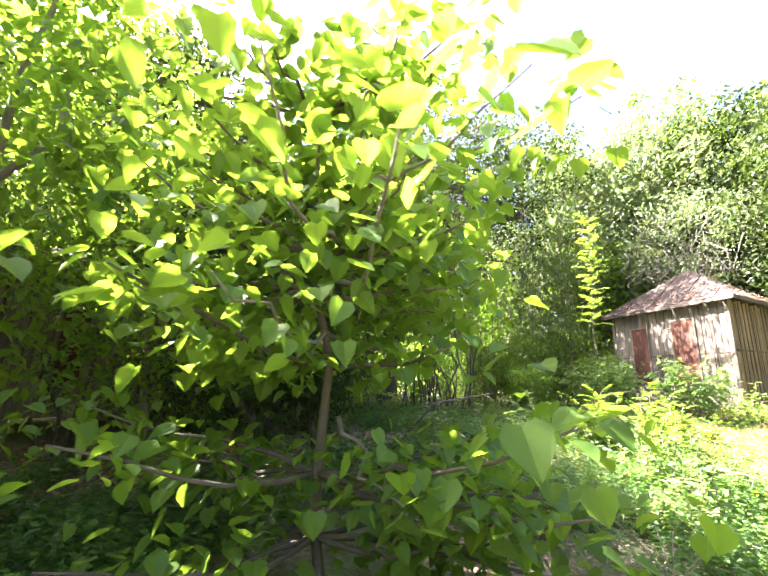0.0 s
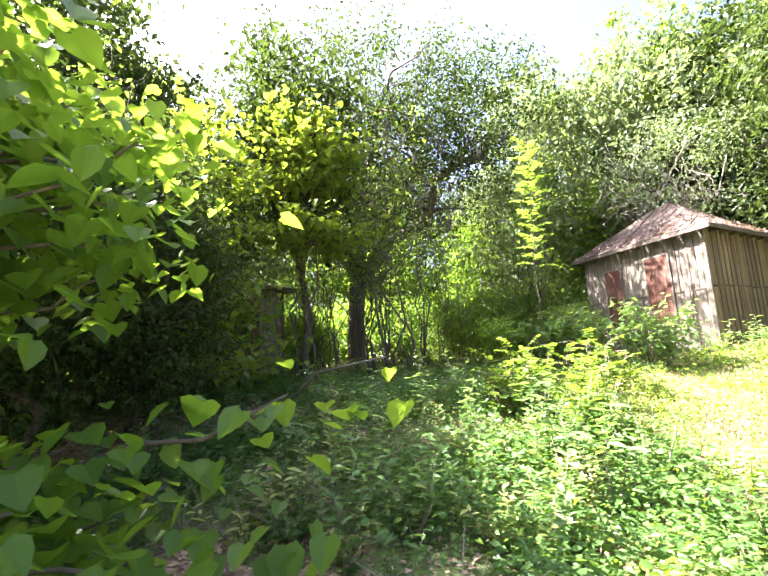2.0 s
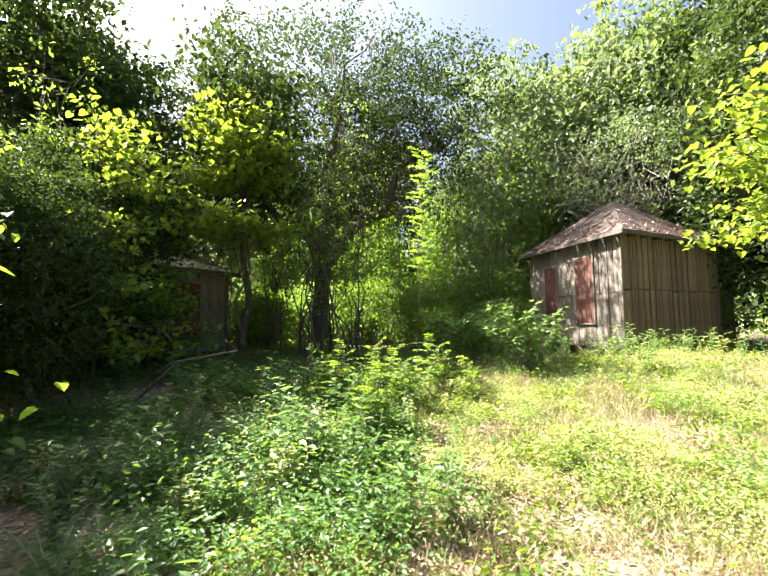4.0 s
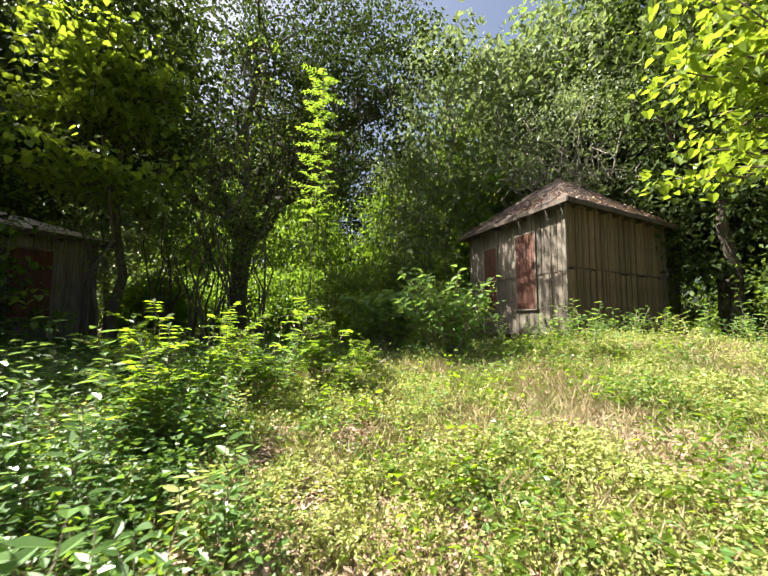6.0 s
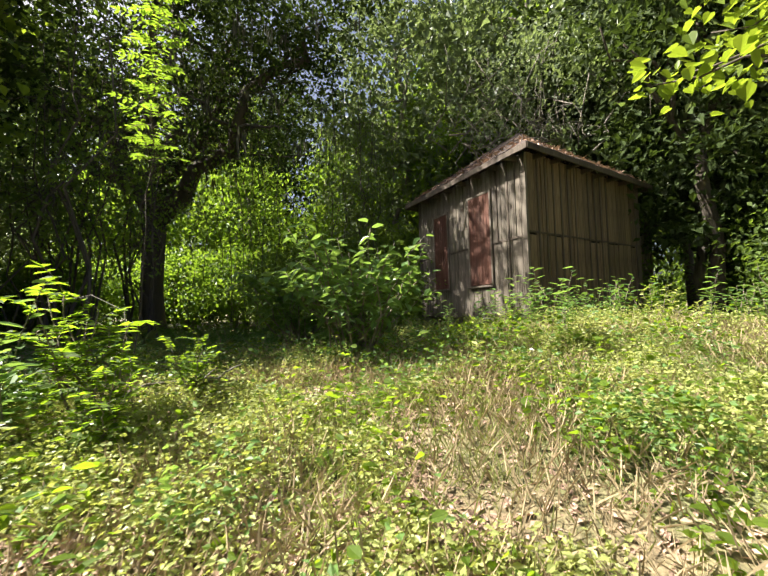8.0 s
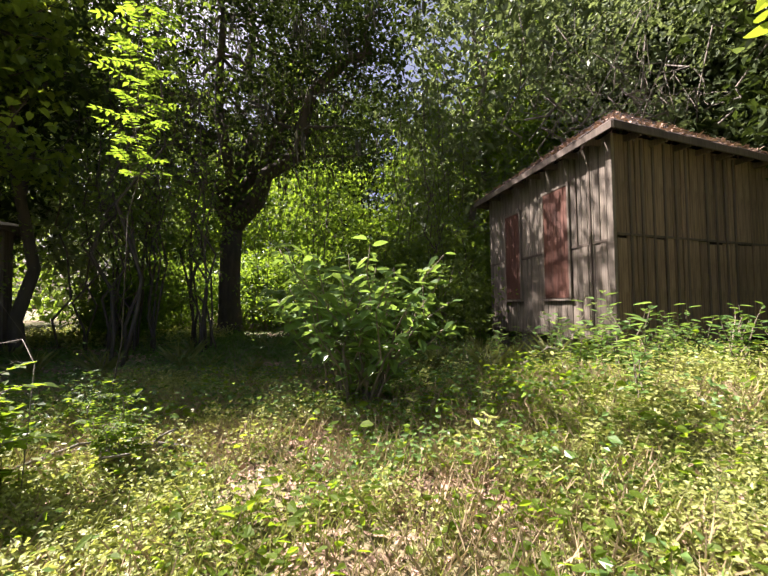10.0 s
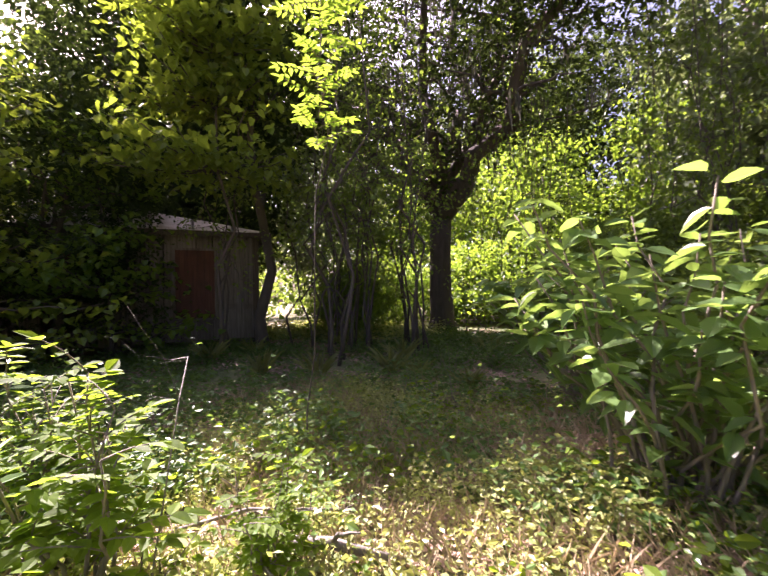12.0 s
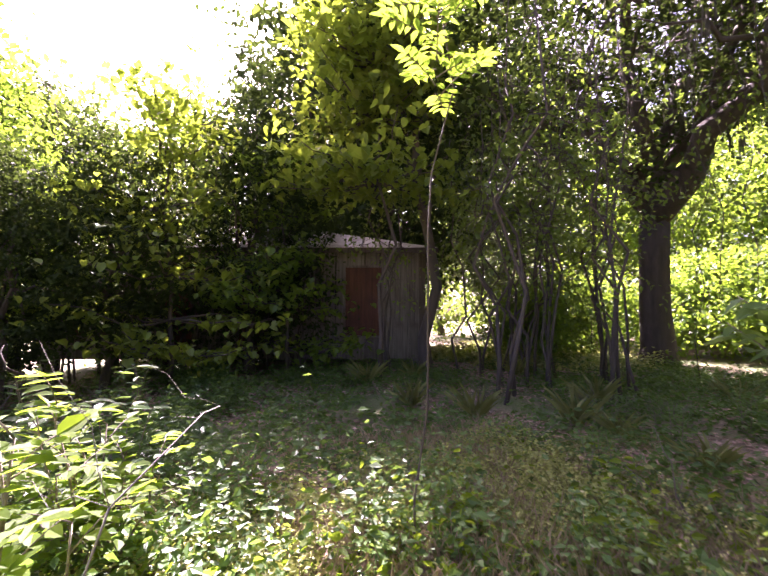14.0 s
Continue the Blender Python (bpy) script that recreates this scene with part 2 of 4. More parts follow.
# ---- the ground ----
def ground_z(x, y):
    s = min(max((y - 3.0) / 6.5, 0), 1)
    s = s * s * (3 - 2 * s)
    z = -1.42 + 0.50 * s
    z += 0.42 * math.exp(-((x - 10.6) / 3.0) ** 2 - ((y - 10.4) / 2.6) ** 2)
    z -= 0.22 * math.exp(-((x - 6.0) / 2.2) ** 2 - ((y - 3.9) / 1.6) ** 2)
    z += 0.25 * math.exp(-((x - 4.9) / 1.6) ** 2 - ((y - 0.4) / 1.2) ** 2)
    z += 0.20 * math.exp(-((x + 2.5) / 4) ** 2 - ((y - 12.5) / 3) ** 2)
    z += 0.05 * noise.noise((x * 0.9, y * 0.9, 1.7)) + 0.02 * noise.noise((x * 3.1, y * 3.1, 4.2))
    far = max(math.hypot(x - 5, y - 8) - 40, 0)
    return z + 0.5 * (1 - math.exp(-far / 80)) * noise.noise((x * 0.02, y * 0.02, 8))


def axis_steps(c):
    a = [c + i * 0.3 for i in range(-56, 57)]
    step, hi, lo = 0.4, a[-1], a[0]
    while hi - c < 900:
        step *= 1.22
        hi, lo = hi + step, lo - step
        a = [lo] + a + [hi]
    return a


gx, gy = axis_steps(4.0), axis_steps(9.0)
gv = [(x, y, ground_z(x, y)) for y in gy for x in gx]
nx = len(gx)
gf = [(j * nx + i, j * nx + i + 1, (j + 1) * nx + i + 1, (j + 1) * nx + i) for j in range(len(gy) - 1) for i in range(nx - 1)]
tagged(new("ground", mesh_of("ground", gv, gf, SOIL, True)), "brown soil with leaf litter under grass and herbs", "ground", kind="structure")

# ---- the two cabins ----
def slab(points, thick, mat, name):
    """A flat piece with thickness, from its outline in order."""
    p = [Vector(q) for q in points]
    n = (p[1] - p[0]).cross(p[2] - p[0]).normalized()
    k = len(p)
    verts = p + [q - n * thick for q in p]
    faces = [tuple(range(k)), tuple(range(2 * k - 1, k - 1, -1))]
    faces += [(i, i + k, (i + 1) % k + k, (i + 1) % k) for i in range(k)]
    return mesh_of(name, verts, faces, mat)


def plank_mesh(width, depth, height, mat):
    bm = box_bm(0, 0, 0, width, depth, height, 0.008)
    me = bpy.data.meshes.new("board")
    bm.to_mesh(me)
    bm.free()
    me.materials.append(mat)
    return me


class Cabin:
    """A cabin on piers: corner (x, y), the front runs along u, the flank along r, both from that corner."""

    def __init__(self, name, label, corner, u_deg, r_deg, length, depth, z0, z1, gen):
        self.o = Vector((corner[0], corner[1], 0))
        self.u = Vector((math.cos(radians(u_deg)), math.sin(radians(u_deg)), 0))
        self.r = Vector((math.cos(radians(r_deg)), math.sin(radians(r_deg)), 0))
        self.length, self.depth, self.z0, self.z1, self.gen = length, depth, z0, z1, gen
        self.root = tagged(new(name), label, "cabin")

    def at(self, s, q, z):
        return self.o + self.u * s + self.r * q + Vector((0, 0, z))

    def facing(self, side):
        """Start, way, outward normal and length of a side."""
        c = (self.at(0, 0, 0) + self.at(self.length, self.depth, 0)) / 2
        a, b = {"front": ((0, 0), (self.length, 0)), "flank": ((0, 0), (0, self.depth)),
                "far": ((self.length, 0), (self.length, self.depth)), "back": ((0, self.depth), (self.length, self.depth))}[side]
        p, q = self.at(*a, 0), self.at(*b, 0)
        d = (q - p).normalized()
        n = Vector((-d.y, d.x, 0))
        if (p + q) / 2 * 1.0 @ n - c @ n < 0:
            n = -n
        return p, d, n, (q - p).length

    def frame_of(self, side, s, z, out=0.0):
        p, d, n, _ = self.facing(side)
        x = p + d * s + n * out + Vector((0, 0, z))
        return Matrix(((d.x, n.x, 0, x.x), (d.y, n.y, 0, x.y), (0, 0, 1, x.z), (0, 0, 0, 1)))

    def wall(self, side, width, gap, mat, seam=None, ragged=0.05, battens=()):
        _, _, _, total = self.facing(side)
        # added sheet behind the boards; its black paints interior shade into the gaps
        shade_sheet = child("wall_core", slab([self.frame_of(side, a, z, -0.09).translation for a, z in
                     ((0.02, self.z0 + 0.04), (total - 0.02, self.z0 + 0.04), (total - 0.02, self.z1), (0.02, self.z1))], 0.05, INTERIOR_SHADE, "wall_core"), self.root)
        rows = [(self.z0, self.z1)] if seam is None else [(self.z0, seam - 0.006), (seam + 0.006, self.z1)]
        n = int(total / (width + gap))
        pitch = total / n
        for lo, hi in rows:
            me = plank_mesh(pitch - gap, 0.025, hi - lo, mat)
            for i in range(n):
                drop = self.gen.uniform(-ragged, ragged * 0.3) if lo == self.z0 else 0
                m = self.frame_of(side, i * pitch + gap / 2, lo + drop, self.gen.uniform(-0.004, 0.008))
                child("board", me, self.root, "", m @ pose(0, 0, 0, self.gen.uniform(-0.25, 0.25), self.gen.uniform(-0.35, 0.35), 0))
        for s, lo, hi in battens:
            part("batten", box_bm(0, 0, 0, 0.05, 0.022, hi - lo, 0.004), TRIM, self.root, "dark narrow batten", self.frame_of(side, s, lo, 0.03))
        if seam:
            part("seam_strip", box_bm(0, 0, -0.02, total, 0.012, 0.02, 0.003), TRIM, self.root, "dark horizontal joint strip", self.frame_of(side, 0, seam, 0.03))
        return shade_sheet

    def panel(self, side, s0, s1, lo, hi, name="boarded_window", label="rusted sheet nailed over a window", sill=True):
        w = self.frame_of(side, s0, lo, 0.035)
        pan = part(name, box_bm(0, 0, 0, s1 - s0, 0.02, hi - lo, 0.004), RUST, self.root, label, w)
        for x in np.arange(0.11, s1 - s0 - 0.04, 0.11):
            part("rib", box_bm(x, 0.018, 0.02, x + 0.025, 0.028, hi - lo - 0.02, 0.004), RUST, pan)
        for x0, x1, z0, z1 in ((-0.06, 0, -0.02, hi - lo + 0.05), (s1 - s0, s1 - s0 + 0.06, -0.02, hi - lo + 0.05), (0, s1 - s0, hi - lo, hi - lo + 0.05)):
            part("window_frame", box_bm(x0, -0.002, z0, x1, 0.032, z1, 0.004), BOARD_GREY, pan, "weathered window casing")
        if sill:
            part("window_sill", box_bm(-0.09, -0.002, -0.06, s1 - s0 + 0.09, 0.07, -0.02, 0.006), BOARD_GREY, pan, "projecting wooden sill")

    def roof(self, over, rise, mat, edge, strips=9):
        L, D = self.length, self.depth
        ez = self.z1 + 0.02
        c = [self.at(-over, -over, ez), self.at(L + over, -over, ez), self.at(L + over, D + over, ez), self.at(-over, D + over, ez)]
        top = self.at(L / 2, D / 2, self.z1 + rise)
        for k in range(4):
            a, b = c[k], c[(k + 1) % 4]
            for i in range(strips):
                t0, t1 = i / strips + 0.003, (i + 1) / strips - 0.003
                h0, h1 = 1 - abs(2 * t0 - 1), 1 - abs(2 * t1 - 1)
                foot0, foot1 = a.lerp(b, t0), a.lerp(b, t1)
                mid = a.lerp(b, 0.5)
                up = top - mid
                pts = [foot0, foot1, foot1 + up * h1, foot0 + up * h0]
                if t0 < 0.5 < t1:
                    pts = [foot0, foot1, foot1 + up * h1, top, foot0 + up * h0]
                pts = [p + Vector((0, 0, self.gen.uniform(-0.006, 0.006) + 0.012 * (i % 2))) for p in pts]
                keep = [p for j, p in enumerate(pts) if (p - pts[j - 1]).length > 0.02]
                if len(keep) >= 3:
                    if (keep[1] - keep[0]).cross(keep[2] - keep[0]).z < 0:
                        keep.reverse()
                    child("roof_sheet", slab(keep, 0.02, mat, "roof_sheet"), self.root)
            d = (b - a)
            w = Matrix.Translation(a - Vector((0, 0, 0.13))) @ d.to_track_quat("X", "Z").to_matrix().to_4x4()
            part("fascia", box_bm(0, -0.02, 0, d.length, 0.02, 0.12, 0.005), edge, self.root, "weathered fascia board", w)
        for side in ("front", "flank"):
            total = self.facing(side)[3]
            for s in np.arange(0.25, total, 0.62):
                part("rafter_tail", box_bm(-0.025, -0.03, 0, 0.025, over - 0.03, 0.10, 0.004), TRIM, self.root, "", self.frame_of(side, s, self.z1 - 0.13))

    def piers(self):
        for s in np.linspace(0.2, self.length - 0.2, 4):
            for q in (0.2, self.depth / 2, self.depth - 0.2):
                p = self.at(s, q, 0)
                g = ground_z(p.x, p.y) - 0.1
                part("pier", box_bm(p.x - 0.17, p.y - 0.17, g, p.x + 0.17, p.y + 0.17, self.z0 + 0.02, 0.03), STONE, self.root, "rough stone pier")
        part("floor_frame", box_bm(0.03, 0.05, 0, self.length - 0.03, 0.2, 0.14, 0.01), TRIM, self.root, "dark sill beam", self.frame_of("front", 0, self.z0 - 0.02, -0.25))
        fl = [self.at(0.05, 0.05, self.z0 + 0.06), self.at(self.length - 0.05, 0.05, self.z0 + 0.06), self.at(self.length - 0.05, self.depth - 0.05, self.z0 + 0.06), self.at(0.05, self.depth - 0.05, self.z0 + 0.06)]
        child("floorboards", slab(fl, 0.05, TRIM, "floorboards"), self.root)


gen_b = random.Random(3)
cb = Cabin("cabin", "weathered grey board cabin on stone piers, windows covered with rusted sheets", (10.43, 13.25), 109.5, 32.4, 4.61, 4.97, -0.45, 2.95, gen_b)
cb.wall("front", 0.15, 0.008, BOARD_GREY, 1.22, 0.03, battens=[(0.52, -0.4, 2.93), (0.90, 1.2, 2.93)])
cb.wall("flank", 0.215, 0.012, BOARD_BROWN, 1.30, 0.06,
        battens=[(0.30 + 0.29 * i, -0.35, 2.9) for i in range(11) if i not in (6,)])
cb.wall("far", 0.25, 0.01, BOARD_GREY)
cb.wall("back", 0.25, 0.01, BOARD_GREY)
cb.panel("front", 1.16, 1.97, 0.30, 2.42)
cb.panel("front", 2.98, 3.66, 0.30, 2.30)
cb.roof(0.34, 1.9, ROOFING, TRIM)
cb.piers()
part("corner_board", box_bm(-0.04, -0.04, 0, 0.10, 0.02, 3.36, 0.006), BOARD_GREY, cb.root, "weathered corner board", cb.frame_of("front", 0, -0.43, 0.045))
part("corner_post", box_bm(-0.20, 0.0, 0, 0.02, 0.04, 3.34, 0.006), TRIM, cb.root, "dark rotten corner board", cb.frame_of("flank", 4.97, -0.42, 0.03))

# a slatted lean-to at the end of the cabin's flank
lean = tagged(new("lean_to"), "grey slatted lean-to against the cabin", "shed")
lo = cb.frame_of("flank", 5.1, 0, -0.55)
slat = plank_mesh(0.13, 0.025, 2.9, BOARD_GREY)
for i in range(13):
    p = lo @ Vector((i * 0.17, 0, 0))
    child("slat", slat, lean, "", lo @ pose(i * 0.17, 0, -0.75 + gen_b.uniform(-0.05, 0.05), 0, gen_b.uniform(-1, 1), 0))
part("top_rail", box_bm(-0.05, -0.06, 0, 2.3, -0.01, 0.1, 0.006), TRIM, lean, "", lo @ pose(0, 0, 1.9))
part("shed_roof", box_bm(-0.2, -2.2, 0, 2.5, 0.25, 0.03, 0.004), ROOFING, lean, "rusty sheet roof", lo @ pose(0, 0, 2.2, -8))
for x in (0.0, 2.2):
    for y in (-1.95, -0.15):
        part("post", box_bm(x, y, -1.3, x + 0.09, y + 0.09, 2.16 - 0.12 * y, 0.008), TRIM, lean, "", lo)
cb.gen = gen_b

gen_a = random.Random(5)
ca = Cabin("cabin", "old grey sheet-clad cabin overgrown with vines, rusted window covers", (-2.0, 14.0), 243.0, 153.0, 9.2, 5.0, -0.55, 2.05, gen_a)
ca.wall("front", 0.34, 0.006, BOARD_GREY, None, 0.03)
ca.wall("flank", 0.30, 0.006, BOARD_GREY, None, 0.03)
ca.wall("far", 0.30, 0.006, BOARD_GREY)
ca.wall("back", 0.30, 0.006, BOARD_GREY)
ca.panel("front", 1.02, 1.88, 0.0, 1.62)
ca.panel("front", 3.9, 4.4, -0.5, 1.9, "door_cover", "rusted sheet over a doorway", False)
ca.panel("front", 5.4, 6.2, -0.2, 1.7, "boarded_window", "rusted sheet over a window", False)
ca.panel("front", 8.0, 8.4, 0.0, 1.6)
ca.roof(0.30, 1.25, ZINC, TRIM, 11)
ca.piers()
part("corner_board", box_bm(-0.03, -0.02, 0, 0.12, 0.025, 2.58, 0.006), TRIM, ca.root, "dark corner board", ca.frame_of("front", 0, -0.53, 0.03))

# ---- trees ----
def tree(name, label, gen, height, spread, trunk_r, leaf_mat, leaf, k, per, bark=BARK, crown_low=0.35, clump=0.55, outline=DIAMOND, lean=(0, 0), limbs=9, fork=0.4):
    """A tree at the origin: a tapered trunk with limbs, and a crown of clumps."""
    root = tagged(new(name), label, "tree")
    top = np.array((lean[0], lean[1], height * 0.92))
    base = np.array((0, 0, -0.25))
    spine = bent(base, top, 9, 0.10, 0, gen)
    rad = [trunk_r * (1.35 if i == 0 else 1.0) * (1 - 0.9 * i / 9) + 0.012 for i in range(10)]
    woods = [tube(spine, rad, 9, 0.06)]
    centre = np.array((lean[0] * 0.8, lean[1] * 0.8, height * (crown_low + 1) / 2))
    radii = np.array((spread, spread, height * (1 - crown_low) / 2))
    c, pts = clumps(gen, centre, radii, k, per, clump)
    for i in gen.choice(k, min(limbs, k), replace=False):
        t = fork + 0.5 * gen.random()
        s = spine[int(t * 9)]
        w = rad[int(t * 9)] * 0.6
        line = bent(s, c[i], 5, 0.18, -0.05, gen)
        woods.append(tube(line, [w * (1 - 0.85 * j / 5) + 0.008 for j in range(6)], 6))
    v, f = merge(woods)
    child("trunk", mesh_of("trunk", v, f, bark, True), root)
    v, f = foliage(gen, pts, leaf, outline)
    child("crown", mesh_of("crown", v, f, leaf_mat), root)
    return root


def plant(ob, x, y, turn=0.0, scale=1.0, sink=0.0):
    ob.matrix_basis = pose(x, y, ground_z(x, y) - sink, 0, 0, turn) @ Matrix.Diagonal((scale, scale, scale, 1))
    return ob


def again(ob, x, y, turn=0.0, scale=1.0):
    return copy_thing(ob, pose(x, y, ground_z(x, y), 0, 0, turn) @ Matrix.Diagonal((scale / ob.scale[0],) * 3 + (1,)))


G = lambda s: np.random.default_rng(s)

# the old oak hung with moss
def moss_oak():
    gen = G(21)
    root = tagged(new("oak_tree"), "old dark live oak hung with grey moss", "tree")
    fork = np.array((0.25, -0.25, 4.1))
    trunk = [(0, 0, -0.3), (0.02, 0, 0.5), (0.0, -0.05, 1.5), (0.10, -0.12, 2.8), fork]
    woods = [tube(trunk, [0.62, 0.45, 0.40, 0.38, 0.38], 12, 0.07)]
    child("trunk", mesh_of("trunk", *woods[0], BARK, True), root)
    ends = [(-2.8, -0.8, 10.2), (0.6, 0.4, 13.0), (3.6, -1.5, 9.4), (6.2, -2.8, 8.8), (-5.2, -2.2, 9.6), (2.4, 3.0, 12.0), (-1.5, 3.2, 11.4), (1.8, -4.0, 10.6), (-3.0, -3.8, 9.0)]
    tips = []
    for k, e in enumerate(ends):
        thick = 0.33 if k in (0, 3) else 0.22
        line = bent(fork, e, 7, 0.22, -0.10, gen)
        child("limb", mesh_of("limb", *tube(line, [thick * (1 - 0.75 * j / 7) + 0.02 for j in range(8)], 8, 0.05), BARK, True), root)
        twigs = []
        for j in (3, 4, 5, 6, 7, 7):
            for _ in range(3):
                p = line[j] + gen.normal(0, 1, 3) * np.array((1.7, 1.7, 1.1)) + np.array((0, 0, 0.5))
                twigs.append(tube(bent(line[j], p, 4, 0.3, 0, gen), [0.07, 0.055, 0.04, 0.025, 0.01], 5))
                tips.append(p)
        child("branch", mesh_of("branch", *merge(twigs), BARK, True), root)
    tips = np.array(tips)
    _, shell = clumps(gen, (0.3, -0.4, 11.0), (7.2, 6.2, 5.2), 520, 66, 0.40, 0.45)
    _, arm = clumps(gen, (5.4, -3.6, 10.4), (3.6, 2.8, 2.8), 85, 66, 0.42, 0.2)
    near = tips[gen.integers(0, len(tips), 10000)] + gen.normal(0, 0.5, (10000, 3))
    v, f = foliage(gen, np.vstack([shell, arm, near]), 0.155, DIAMOND, 0.3, 0.5)
    child("crown", mesh_of("crown", v, f, LEAF_OAK), root, "small dark leaves")
    hung = tips[gen.integers(0, len(tips), 240)] + gen.normal(0, 0.8, (240, 3)) * np.array((1, 1, 0.6))
    low = np.stack([gen.uniform(-5.5, 6.0, 90), gen.uniform(-5.5, 3.5, 90), gen.uniform(6.5, 9.5, 90)], 1)
    anchor = np.vstack([hung, low])
    strands = np.repeat(anchor, 9, 0) + gen.normal(0, 0.10, (len(anchor) * 9, 3))
    n = len(strands)
    along = np.array((0, 0, -1.0)) + gen.normal(0, 0.06, (n, 3))
    v, f = leaves(strands, along, unit(gen, n), np.repeat(gen.uniform(0.25, 0.8, len(anchor)), 9) * gen.uniform(0.6, 1.0, n), NARROW, 0.1, 0.0)
    child("hanging_moss", mesh_of("hanging_moss", v, f, MOSS), root, "grey hanging moss strands")
    return root


plant(moss_oak(), -0.65, 21.0)

# woodland kinds, each built once
wood_a = tree("broadleaf_tree", "tall green broadleaf woodland tree", G(1), 16, 3.8, 0.22, LEAF_WOOD, 0.30, 270, 48, crown_low=0.22, clump=0.48)
wood_b = tree("broadleaf_tree", "slender broadleaf tree with pale foliage", G(2), 14, 3.0, 0.16, LEAF_PALE, 0.26, 210, 48, BARK_GREY, crown_low=0.18, clump=0.5)
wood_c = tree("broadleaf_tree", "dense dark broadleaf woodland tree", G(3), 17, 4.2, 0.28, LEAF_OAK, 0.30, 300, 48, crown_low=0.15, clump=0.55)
wood_d = tree("broadleaf_tree", "sunlit yellow-green broadleaf tree", G(4), 9, 2.6, 0.12, LEAF_HEART, 0.20, 150, 50, BARK_GREY, crown_low=0.12, clump=0.5)
bush_a = tree("thicket_bush", "leafy green thicket bush", G(5), 3.6, 1.7, 0.05, LEAF_WOOD, 0.15, 130, 50, TWIG, crown_low=0.0, clump=0.35, limbs=14, fork=0.1)
bush_b = tree("thicket_bush", "bright sunlit thicket bush", G(6), 3.0, 1.5, 0.04, LEAF_HEART, 0.14, 110, 45, TWIG, crown_low=0.0, clump=0.32, limbs=14, fork=0.1)
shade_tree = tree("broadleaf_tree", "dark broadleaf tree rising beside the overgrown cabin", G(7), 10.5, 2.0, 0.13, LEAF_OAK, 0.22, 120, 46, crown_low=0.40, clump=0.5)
plant(shade_tree, -1.1, 13.5)
kinds = [wood_a, wood_b, wood_c, wood_d]
for k in kinds + [bush_a, bush_b]:
    k["group"] = "woodland"
# several trees at x -9 to -11.5 are added to shade track and cabin
spots = {
    0: [(-14, 34, 1.0), (12.5, 26, 1.0), (-16, 30, 1.0), (20, 19, 1.0), (16.5, 24, 1.15), (-2, 36, 1.1), (24, 25, 1.1), (-24, 30, 1.2), (-11, 5, 0.6), (-10.8, 8.6, 0.62), (-9.2, 0.2, 0.68)],
    1: [(15.8, 23.0, 1.0), (9.0, 23.0, 1.15), (-6.0, 20.5, 0.85), (14.2, 21.5, 1.2), (7.0, 33, 1.0), (17.8, 17.0, 1.0), (-10, 38, 1.2), (21, 14, 1.0)],
    2: [(9.5, 36, 0.9), (1.5, 36, 1.0), (14.5, 30, 1.1), (-8.6, 16.5, 0.8), (17.6, 20.3, 0.95), (-9.2, 13.6, 0.85), (-11.5, 14.5, 0.8), (-8.6, 4.8, 0.5), (-2.1, 5.4, 0.28), (-2.4, 7.6, 0.29), (-1.3, 6.5, 0.23), (-9.4, 3.0, 0.5), (22, 9, 0.9), (16.6, 15.6, 0.75), (-11.5, 17.5, 0.9), (-3.2, 10.2, 0.38)],
    3: [(6.5, 25.5, 1.0), (-3.6, 5.6, 0.6), (0.8, 29, 1.1), (11.4, 22.4, 1.0), (-5.6, 4.0, 0.95), (-10.5, 13, 0.75), (15.6, 26.5, 1.2), (-5.4, 0.4, 0.9), (-5.5, 30, 1.2)],
}
for k, places in spots.items():
    for i, (x, y, s) in enumerate(places):
        (plant if i == 0 else again)(kinds[k], x, y, i * 67.0 + k * 31, s)
low_a = [(4.2, 22.0, 0.9), (5.8, 19.0, 0.9), (8.0, 20.5, 1.1), (-3.2, 19.6, 0.8), (-11.5, 18.5, 1.1), (17.2, 13.2, 0.9), (19.6, 16.5, 1.1), (-9.5, 27, 1.1), (12.6, 19.8, 0.9), (10.0, 26, 1.3), (-10.2, 7.6, 1.0), (16.0, 11.6, 0.7), (7.6, 16.2, 0.62), (15.0, 18.6, 1.1), (-13.5, 14, 1.2)]
low_b = [(-3.4, 18.8, 0.7), (-2.4, 17.6, 0.75), (3.9, 24.2, 1.0), (6.9, 22.6, 1.1), (3.0, 27.5, 1.3), (1.4, 24.6, 1.2), (-0.9, 24.8, 1.2), (9.6, 20.0, 0.9), (5.2, 17.2, 0.6), (-4.5, 23.5, 1.0), (-2.8, 25.5, 1.2), (-6.5, 26.0, 1.3), (-1.6, 27.5, 1.3)]
for b, places in ((bush_a, low_a), (bush_b, low_b)):
    for i, (x, y, s) in enumerate(places):
        (plant if i == 0 else again)(b, x, y, i * 83.0, s)

